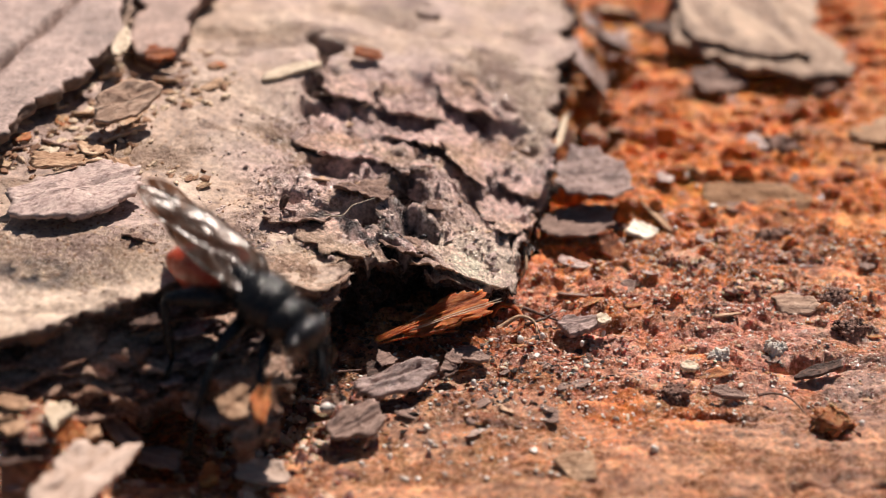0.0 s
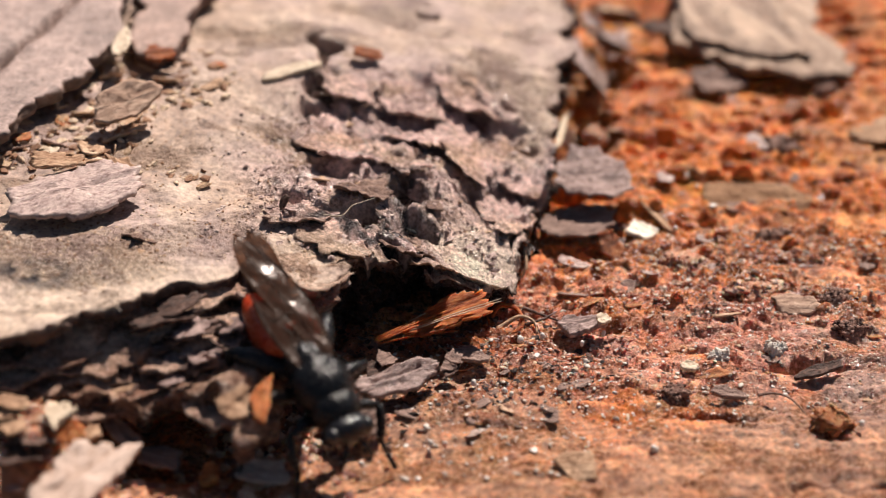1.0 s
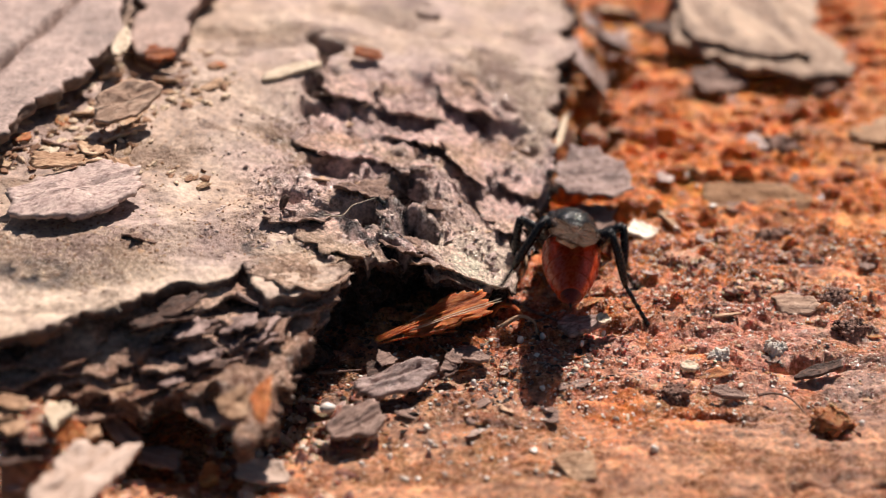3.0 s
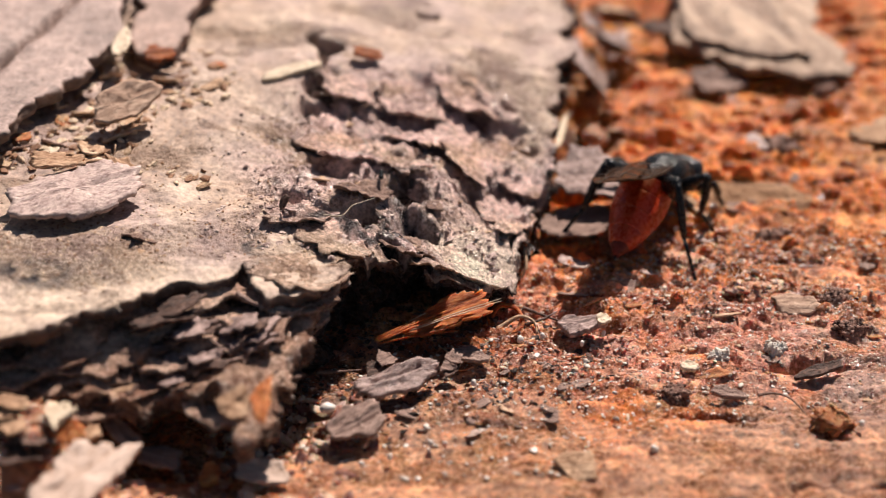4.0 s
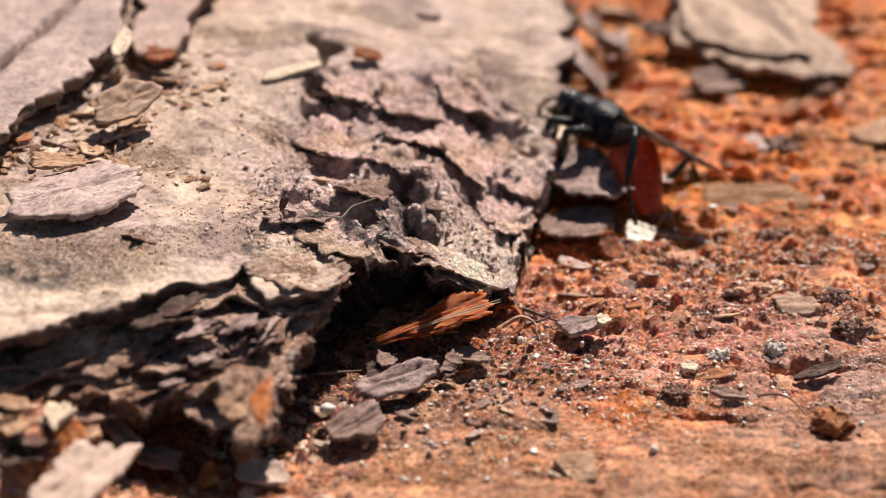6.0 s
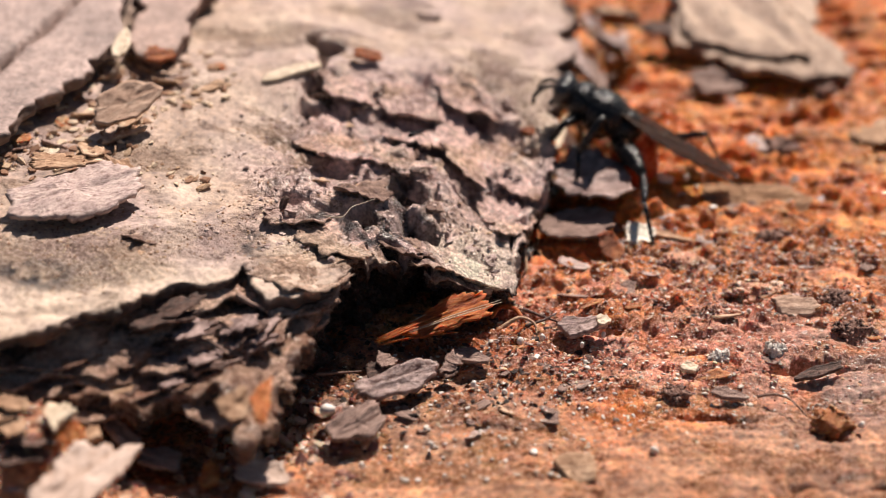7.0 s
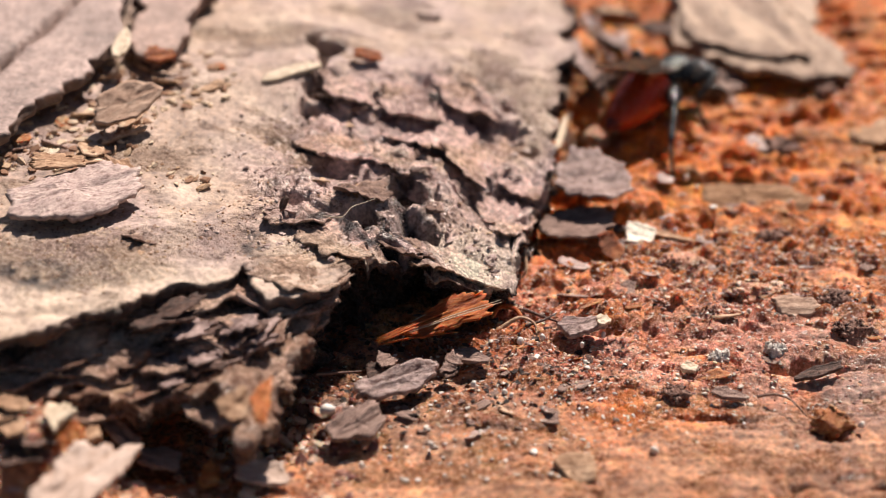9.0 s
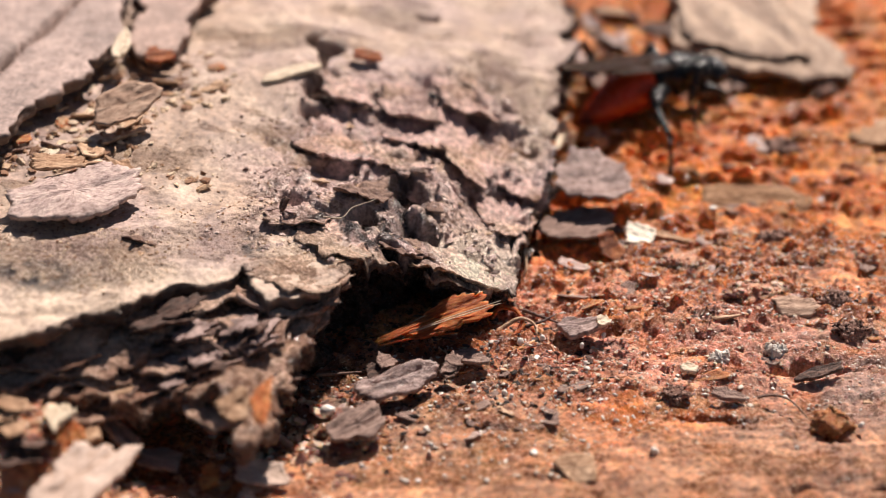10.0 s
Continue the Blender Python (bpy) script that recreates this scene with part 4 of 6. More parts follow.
def build_rubble():
    k = 0
    for p, q, w, th, mat, lean in (
            ((-12.30, -14.02, 4.40), (-9.03, -12.73, 4.60), 1.7, 0.4, FLAKE, 14), ((-11.21, -14.78, 3.80), (-8.49, -13.93, 4.00), 1.8, 0.6, FLAKE, 10),
            ((-13.67, -13.89, 3.60), (-10.65, -13.44, 4.00), 1.6, 0.5, FLAKE, 12), ((-9.20, -13.61, 4.40), (-7.17, -12.31, 4.80), 2.4, 0.9, FLAKE, 22),
            ((-15.50, -16.10, 2.90), (-12.07, -15.67, 3.30), 1.5, 0.5, TANFLAKE, 12), ((-12.05, -15.92, 3.20), (-10.02, -15.30, 3.60), 1.7, 0.6, FLAKE, 18),
            ((-10.19, -16.23, 3.00), (-7.30, -14.62, 3.40), 2.2, 0.7, TANFLAKE, 25), ((-9.16, -16.58, 2.40), (-7.05, -15.49, 2.60), 1.6, 0.7, TANFLAKE, 50),
            ((-7.45, -16.73, 1.80), (-6.98, -14.21, 3.40), 1.0, 0.4, RUSTFLAKE, 30), ((-16.81, -14.88, 3.30), (-14.08, -14.35, 3.50), 2.2, 0.6, TANFLAKE, 8),
            ((-19.02, -15.30, 3.60), (-16.31, -14.78, 3.80), 2.4, 0.6, DARKFLAKE, 8), ((-8.27, -14.70, 2.60), (-6.24, -13.36, 2.80), 1.8, 0.6, FLAKE, 18),
            ((-12.70, -13.24, 5.00), (-9.51, -12.28, 5.20), 1.6, 0.5, DARKFLAKE, 10)):
        k += 1
        fragment(p, q, w, th, mat, -0.6 * lean, 200 + k, "broken layered bark fragment lodged under the bark edge", "fragments under the bark edge")


build_rubble()


# ---- single chips and splinters ----
def build_far_slab():
    """A frayed, layered tan slab with a long grain, thicker at its left."""
    root = new("wood_slab")
    tagged(root, "large tan splintered slab of wood lying on decayed wood", "wood chip")
    outline = pairs([13.05, 20.64, 14.4, 19.0, 15.78, 18.2, 19.03, 16.97, 20.6, 16.6, 22.23, 16.7, 22.3, 18.06, 20.99, 21.72, 21.1, 24.68, 22.02, 28.55, 13.63, 28.55, 13.01, 25.43])
    inner = [(15.6 + (x - 15.6) * 0.72 - 0.4, 24.6 + (y - 24.6) * 0.8) for x, y in outline]
    for n, (poly, z0, th) in enumerate((([(x, y - 0.8) for x, y in outline], 1.25, 0.4), ([(x, y - 0.8) for x, y in inner], 1.65, 0.36))):
        grain = lambda x, y: fbm((x + 0.35 * y) * 0.9, (y - 0.35 * x) * 0.16, 4, 240 + n, 0.6)
        v, f, tag = slab(poly, lambda x, y: z0 + 0.03 * (y - 17) + 0.2 * grain(x, y), lambda x, y: th + 0.12 * fbm(x, y, 2, 243), 0.16, 0.5, 250 + 9 * n, 3, 0.2)
        k = np.clip(0.5 + 1.1 * grain(v[:, 0], v[:, 1]), 0, 1)[:, None]
        c = np.array((0.3, 0.195, 0.135)) + (np.array((0.56, 0.4, 0.29)) - np.array((0.3, 0.195, 0.135))) * k
        c = c + (np.array((0.2, 0.11, 0.07)) - c) * np.clip(tag * 2, 0, 1)[:, None] * 0.7
        part("layer", mesh_of("layer", v, f, BARK, tint=np.clip(c, 0.01, 0.9), relief=np.full(len(v), 0.55)), root)


def build_chips():
    chip("bark_scale", (-18.76, -7.47, 6.99), (-13.56, -4.32, 6.73), 3.6, 0.35, FLAKE, 301, "pinkish-grey oval bark scale with a toothed rim", "bark scale", 2, curl=-0.08, jag=0.2, corners=0, n=110, groove=0.22)
    fragment((-19.00, -4.03, 6.86), (-15.53, -3.59, 6.90), 1.8, 0.35, TANFLAKE, -4, 302, "thin tan bark scale lying behind a larger one", name="bark_scale", category="bark scale", under=TANFLAKE)
    chip("bark_scale", (-16.32, 0.21, 7.05), (-12.95, 1.57, 8.05), 2.6, 0.3, TAWNY, 303, "tan curled bark scale lifted off the bark", "bark scale", 14, jag=0.16, curl=0.12, corners=7)
    chip("wood_chip", (-4.59, 9.19, 6.00), (-2.86, 10.01, 5.36), 0.9, 0.25, RUSTFLAKE, 387, "rusty splinter in a hollow of the bark", "splinter", 8, jag=0.2)
    chip("wood_chip", (-15.74, 5.08, 7.60), (-15.56, 8.59, 7.70), 0.9, 0.3, PALE, 372, "pale wood bit on the rim of the upper bark plate", "wood chip", 0, jag=0.2)
    chip("wood_chip", (-15.06, 6.76, 6.90), (-13.04, 7.40, 6.95), 1.6, 0.3, RUSTFLAKE, 373, "dark reddish bark bit under the upper plate", "bark chip", 8, jag=0.3)
    fragment((-15.51, -2.23, 6.42), (-12.96, -4.37, 6.18), 1.2, 0.35, TANFLAKE, 0, 374, "tan bark bit beside an oval scale", name="wood_chip", category="bark chip", under=None)
    chip("pale_splinter", (-8.93, 5.78, 6.23), (-5.99, 7.72, 6.17), 0.95, 0.35, PALE, 304, "pale curved wood splinter lying on the bark", "splinter", 0, jag=0.1)
    build_far_slab()
    chip("wood_chip", (19.10, 18.45, 0.60), (22.87, 17.52, 0.45), 2.0, 0.3, TAWNY, 388, "tan wood chip at the edge of a large slab", "wood chip", 2, jag=0.2, corners=6)
    chip("wood_chip", (12.32, 20.63, 0.70), (15.95, 19.64, 0.70), 2.2, 0.3, TANFLAKE, 389, "tan bark sheet tucked under a large slab", "bark chip", 4, jag=0.2, corners=7)
    fragment((10.59, 21.99, 1.20), (13.36, 20.90, 1.20), 2.6, 0.4, DARKFLAKE, -8, 330, "dark brown bark chip behind the bark edge", name="dark_chip", category="bark chip", under=None)
    fragment((8.13, 21.16, 1.60), (10.45, 18.09, 1.20), 1.6, 0.4, FLAKE, -8, 331, "brown bark chip leaning on the bark edge", name="wood_chip", category="bark chip", under=None)
    fragment((7.84, 22.11, 2.20), (10.99, 21.42, 2.00), 2.0, 0.4, TANFLAKE, -8, 332, "tan bark chip behind the bark edge", name="wood_chip", category="bark chip", under=None)
    fragment((20.96, 9.63, 0.40), (24.34, 12.08, 0.40), 3.5, 0.35, TANFLAKE, -4, 334, "smooth tan wood piece among orange crumbs", name="wood_chip", category="wood chip", under=TANFLAKE)
    chip("wood_chip", (9.80, 13.16, 0.50), (11.06, 10.24, 0.40), 0.8, 0.3, TANFLAKE, 335, "small tan splinter among orange crumbs", "splinter", -4, jag=0.12)
    chip("wood_chip", (13.20, 16.52, 0.55), (16.88, 16.34, 0.50), 2.4, 0.4, BROWN, 306, "brown wood chip under the edge of a tan slab", "wood chip", 14, jag=0.2, corners=6)
    fragment((7.0, 17.9, 2.7), (8.1, 13.2, 2.0), 1.3, 0.5, FLAKE, -10, 391, "brown crag of bark standing on the bark rim", name="wood_chip", category="bark chip", under=BROWN)
    fragment((7.4, 21.0, 2.6), (8.3, 18.6, 2.3), 1.3, 0.4, FLAKE, 8, 392, "brown bark splinter on the bark rim", name="wood_chip", category="bark chip", under=TANFLAKE)
    chip("bark_scale", (4.37, 0.57, 0.70), (8.61, 1.92, 0.90), 3.4, 0.22, BROWN, 307, "grey-brown bark scale with curled rim", "bark scale", 2, jag=0.16, curl=0.1, corners=7)
    chip("bark_scale", (5.02, 3.15, 1.90), (9.52, 4.37, 1.90), 5.6, 0.28, FLAKE, 308, "mauve-brown bark scale leaning on the bark edge", "bark scale", 6, jag=0.24, curl=0.16, bend=0.05, corners=9, groove=0.14)
    chip("wood_chip", (7.47, -0.84, 0.40), (8.52, -0.30, 0.60), 2.2, 0.25, RUSTFLAKE, 382, "reddish curled bark chip under a bark scale", "bark chip", 30, jag=0.2, curl=0.3, corners=5)
    for p, q, w, mat, seed in (((6.10, 15.29, 2.00), (6.80, 12.74, 1.40), 0.5, TANFLAKE, 383), ((6.46, 11.17, 1.40), (5.71, 6.71, 1.80), 0.45, PALE, 384), ((7.98, 18.44, 1.20), (8.50, 15.50, 0.80), 0.6, BROWN, 385)):
        chip("wood_splinter", p, q, w, 0.2, mat, seed, "thin splinter leaning in the gap beside the bark", "splinter", 10, jag=0.2)
    chip("wood_splinter", (12.55, 4.62, 0.30), (18.41, 4.34, 0.30), 4.0, 1.0, surf_wood, 309, "grooved grey-brown wood splinter half sunk in crumbs", "splinter", 6, jag=0.14, curl=-0.25, groove=0.22)
    chip("wood_chip", (14.92, -5.37, 0.40), (17.19, -5.07, 0.45), 1.9, 0.55, TAWNY, 310, "small pale tan chip on the crumbs", "wood chip", 8, jag=0.2, corners=6, curl=-0.2)
    chip("wood_chip", (5.00, -7.68, 0.60), (7.34, -7.22, 0.90), 2.0, 0.45, FLAKE, 311, "small pinkish bark chip with pale tip", "wood chip", 8, jag=0.3, corners=5, curl=0.05)
    chip("wood_chip", (6.73, -8.04, 1.15), (7.43, -7.32, 1.15), 0.9, 0.25, PALE, 386, "cream tip of a bark chip", "wood chip", 8, jag=0.3)
    chip("wood_chip", (7.63, 0.34, 0.30), (8.50, -0.68, 0.30), 1.6, 0.3, FLAKE, 312, "small reddish bark chip", "wood chip", 10, jag=0.3)
    chip("bark_chip", (-3.75, -12.88, 1.00), (0.20, -10.94, 1.10), 1.9, 0.4, FLAKE, 313, "grooved pinkish-brown bark chip on the dark crumbs", "bark chip", 6, jag=0.2, groove=0.3, corners=8, curl=-0.1)
    chip("bark_chip", (-4.95, -15.96, 0.70), (-2.00, -13.64, 0.90), 2.0, 0.35, BROWN, 314, "grey-brown bark chip on the dark crumbs", "bark chip", 6, jag=0.2, groove=0.2, corners=6)
    chip("bark_chip", (-8.55, -17.59, 0.50), (-5.98, -18.26, 0.50), 1.5, 0.3, SALMON, 315, "narrow pinkish bark chip on orange wood", "bark chip", 6, jag=0.12, corners=7)
    chip("wood_chip", (-15.6, -23.9, 3.00), (-12.35, -18.95, 3.05), 2.9, 0.5, SALMON, 316, "big smooth tan wood chip at the foot of the bark", "wood chip", 6, jag=0.16, corners=9, groove=0.12, n=120)
    fragment((-17.69, -19.11, 4.00), (-16.25, -17.74, 4.10), 2.6, 0.5, TANFLAKE, -6, 340, "tan bark bit on the heap under the bark edge", name="wood_chip", category="wood chip", under=TANFLAKE)
    chip("wood_chip", (-16.01, -19.39, 3.80), (-14.65, -17.98, 4.00), 2.4, 0.4, PALE, 341, "pale splintered bark bit on the heap", "wood chip", -12, jag=0.5, groove=0.15)
    fragment((-17.43, -20.31, 3.40), (-15.16, -19.51, 3.20), 2.2, 0.5, DARKFLAKE, -6, 342, "dark reddish bark bit on the heap", name="wood_chip", category="wood chip", under=None)
    fragment((-18.04, -21.06, 2.60), (-16.70, -20.10, 2.40), 2.6, 0.5, FLAKE, -6, 343, "brown bark bit beside a big tan chip", name="wood_chip", category="wood chip", under=None)
    chip("wood_chip", (-14.50, -18.35, 2.60), (-13.65, -17.87, 2.80), 1.6, 0.4, TANFLAKE, 344, "small tan bark bit on the heap", "wood chip", -8, jag=0.25)
    chip("wood_splinter", (14.99, -10.99, 0.30), (17.70, -10.08, 0.50), 0.7, 0.3, DARKFLAKE, 362, "dark splinter lifting along a crack in the wood", "splinter", 10, jag=0.2)
    chip("wood_chip", (10.40, -10.30, 0.35), (11.28, -10.09, 0.35), 0.9, 0.3, PALE, 363, "small pale chip on the crumbs", "wood chip", 8, jag=0.25)
    chip("wood_chip", (7.77, -3.56, 0.40), (9.04, -4.04, 0.40), 1.2, 0.3, BROWN, 364, "small grey-brown chip among crumbs", "wood chip", 8, jag=0.25)
    fragment((-3.02, -11.36, 0.80), (-1.70, -10.44, 0.90), 1.6, 0.35, BROWN, 8, 365, "grey bark chip on dark crumbs under the bark", name="bark_chip", category="bark chip", under=None)
    fragment((-0.22, -10.37, 0.70), (0.88, -11.08, 0.60), 1.6, 0.35, BROWN, 8, 366, "grey-mauve bark chip on dark crumbs", name="bark_chip", category="bark chip", under=None)
    chip("bark_chip", (0.15, -9.51, 0.70), (2.37, -10.01, 0.60), 1.0, 0.3, BROWN, 367, "dark red wood strip under the bark tip", "wood chip", 6, jag=0.2)
    chip("wood_chip", (11.34, -11.91, 0.30), (13.23, -12.33, 0.30), 0.7, 0.3, BROWN, 368, "reddish wood strip on the decayed wood", "wood chip", 4, jag=0.2)
    chip("rust_flake", (-7.32, -19.68, 3.80), (-6.90, -16.69, 5.00), 1.2, 0.3, BRIGHTRUST, 380, "bright rust-orange wood flake hanging from the bark ledge", "wood chip", 10, jag=0.3)
    chip("tan_flake", (-8.98, -19.13, 4.10), (-7.43, -17.72, 4.50), 2.0, 0.3, TANFLAKE, 381, "tan flake hanging from the bark ledge", "wood chip", 30, jag=0.3)
    chip("wood_chip", (-13.97, -16.04, 2.00), (-12.24, -17.45, 1.20), 1.0, 0.3, BROWN, 369, "brown bark strip in the hollow", "bark chip", 4, jag=0.2)
    chip("wood_chip", (-12.62, -16.67, 0.60), (-10.47, -17.24, 0.60), 1.4, 0.3, BROWN, 370, "brown bark strip in the hollow", "bark chip", 4, jag=0.2)
    chip("wood_chip", (-10.03, -18.22, 0.50), (-8.91, -17.96, 0.50), 1.4, 0.5, BRIGHTRUST, 371, "bright orange wood lump", "wood chip", 10, jag=0.3)
    chip("wood_chip", (4.33, -17.45, 0.45), (6.46, -17.23, 0.45), 2.3, 0.7, TANFLAKE, 317, "thick flat tan wood chip on orange wood", "wood chip", 6, jag=0.16, corners=5, curl=-0.1)
    chip("wood_chip", (-15.19, -19.43, 3.00), (-14.35, -18.65, 3.80), 1.4, 0.4, BRIGHTRUST, 319, "bright rust-orange wood flake", "wood chip", 20, jag=0.25)


def lump(p, rx, ry, rz, mat, seed, label, category="lump", name="crumb_lump"):
    """A granular clod: a rough core with grains stuck all over it."""
    rng = np.random.default_rng(seed)
    v, f = egg(0, 0, 0, rx, ry, rz, 14, 22, 0.0)
    v = v * (1 + 0.45 * fbm(v[:, 0] / rx * 1.3 + seed, v[:, 1] / ry * 1.3 + v[:, 2] / rz * 0.9, 3, seed))[:, None]
    pick = v[rng.integers(len(v), size=420)]
    g, h = heap(pick, (0.04 + 0.13 * rng.random(420) ** 3) * (rx + ry), rng, 0.8)
    ob = new(name, mesh_of(name, np.concatenate([v, g]), [tuple(t) for t in f] + [tuple(t) for t in h + len(v)], mat))
    ob.matrix_basis = spot(*p, 0, 0, 10)
    tagged(ob, label, category)


def build_lumps():
    for p, rx, ry, rz, mat, label in (((18.08, -4.76, 0.25), 0.75, 0.5, 0.42, UMBER, "blackish crumbly clod on the wood"), ((18.35, -7.09, 0.20), 0.8, 0.45, 0.35, UMBER, "dark crumbly clod on the wood"),
                                      ((16.35, -14.13, 0.20), 0.75, 0.7, 0.5, RUSTFLAKE, "rusty crumbly clod on grey wood"), ((12.22, -9.29, 0.25), 0.4, 0.4, 0.35, SAND, "white crumbly clod of mineral grains"),
                                      ((14.72, -8.86, 0.25), 0.45, 0.4, 0.4, SAND, "white and dark crumbly mineral clod"), ((14.58, -3.75, 0.15), 1.2, 0.8, 0.4, CRUMB, "reddish crumbly clod of rotten wood"),
                                      ((11.25, -1.60, 0.15), 1.0, 0.8, 0.45, CRUMB, "reddish crumbly clod of rotten wood"), ((15.70, 0.66, 0.10), 0.9, 0.8, 0.5, UMBER, "dark brown crumbly clod of rotten wood"),
                                      ((7.96, 13.68, 0.80), 0.6, 0.6, 0.7, RUSTFLAKE, "orange crumbly clod beside the bark"), ((7.87, 10.06, 0.50), 0.55, 0.7, 0.6, CRUMB, "orange-brown crumbly clod beside the bark"),
                                      ((17.36, 9.39, 0.30), 0.9, 0.7, 0.5, UMBER, "dark hollow-looking clod on orange wood"), ((20.80, 15.14, 0.30), 0.7, 0.7, 0.6, UMBER, "dark clod under the tan slab"),
                                      ((10.01, -11.91, 0.15), 0.6, 0.5, 0.3, UMBER, "dark crumbly clod on orange wood"), ((6.33, 7.04, 0.70), 0.5, 0.5, 0.5, RUSTFLAKE, "orange crumb at the bark edge")):
        lump(p, rx, ry, rz, mat, int(97 * rx + 31 * p[0] * p[0]) % 1000, label)


def build_scales():
    for p, q, w, mat, offset, lift, seed in (
            ((-6.49, 0.76, 4.88), (-3.51, 3.08, 4.42), 4.0, BARK, 0.03, 0.66, 601), ((-2.75, 5.82, 4.59), (-0.45, 6.78, 4.14), 4.0, BARK, 0.18, 0.72, 603),
            ((-7.95, -6.23, 5.24), (-4.92, -4.60, 4.94), 2.2, BARK, 0.03, 0.44, 605), ((-0.33, 3.52, 3.77), (2.04, 3.97, 2.89), 5.0, BARK, 0.23, 0.33, 606),
            ((-0.11, 7.28, 4.19), (2.39, 8.18, 3.65), 3.4, BARK, 0.18, 0.72, 608), ((-3.16, 0.28, 4.37), (-1.05, 1.54, 4.14), 3.4, BARK, 0.13, 0.50, 610),
            ((-5.76, 5.45, 5.47), (-3.80, 6.90, 5.12), 3.0, BARK, 0.08, 0.72, 611), ((-0.85, -7.44, 3.50), (1.84, -4.17, 2.03), 3.2, BARK, 0.03, 0.39, 613),
            ((-8.10, -10.70, 5.30), (-4.27, -9.23, 4.94), 3.4, BARK, -0.02, 0.22, 615), ((1.88, -1.02, 2.54), (4.12, -0.42, 2.03), 3.6, BARK, -0.02, 0.55, 616),
            ((2.35, 2.55, 2.62), (4.71, 3.43, 2.44), 4.4, BARK, 0.03, 0.50, 618), ((-2.28, 2.98, 4.26), (-0.11, 5.32, 3.75), 3.4, BARK, 0.08, 0.55, 620),
            ((-6.26, -7.61, 5.07), (-3.61, -6.05, 4.40), 4.4, BARK, 0.03, 0.28, 621), ((-2.36, -6.07, 3.88), (-0.23, -5.10, 2.97), 2.4, DARKFLAKE, -0.02, 0.55, 623),
            ((-4.84, -3.55, 4.91), (-2.58, -2.11, 4.26), 1.8, DARKFLAKE, 0.38, 0.39, 625), ((-13.56, -8.73, 5.91), (-11.89, -7.43, 5.77), 1.2, DARKFLAKE, -0.10, 0.33, 626)):
        draped("scale", p, q, w, 0.13, mat, seed, bark, offset, lift)
    chip("scale", (-7.31, -5.70, 5.42), (-6.87, -5.56, 6.50), 0.9, 0.15, DARKFLAKE, 640, "", lean=0, parent=bark, jag=0.3)


build_scales()


surf_wood = surface("grooved_wood", [(0.2, 0.1, 0.055), (0.44, 0.25, 0.145), (0.6, 0.39, 0.25)], 0.9, (0.25, 3.0, 1), rough=0.7, bump=0.9, fine=4.0, spec=0.12)
build_chips()


pale_chip = chip("pale_chip", (-1.05, 0, 0), (1.1, 0, 0), 2.2, 0.3, CREAM, 350, "bright cream-white wood chip knocked over by the wasp", "wood chip", jag=0.3, corners=5)
tan_splinter = chip("wood_splinter", (-1.6, 0, 0), (1.6, 0, 0), 0.6, 0.3, TANFLAKE, 351, "pinkish-tan wood splinter leaning on a bark scale", "splinter", jag=0.1)
rust_crumb = chip("wood_crumb", (-0.4, 0, 0), (0.4, 0, 0), 0.6, 0.45, RUSTFLAKE, 352, "small bright orange wood crumb shoved by the wasp", "wood chip", jag=0.3)


def rod(name, pts, radius, mat, label, category, n=20):
    o = Vector(pts[0])
    path = curve_points([Vector(p) - o for p in pts], n)
    ob = new(name, mesh_of(name, *tube(path, [radius * (1 - 0.6 * i / n) for i in range(n + 1)], 6), mat))
    ob.matrix_basis = Matrix.Translation(o * MM)
    return tagged(ob, label, category)


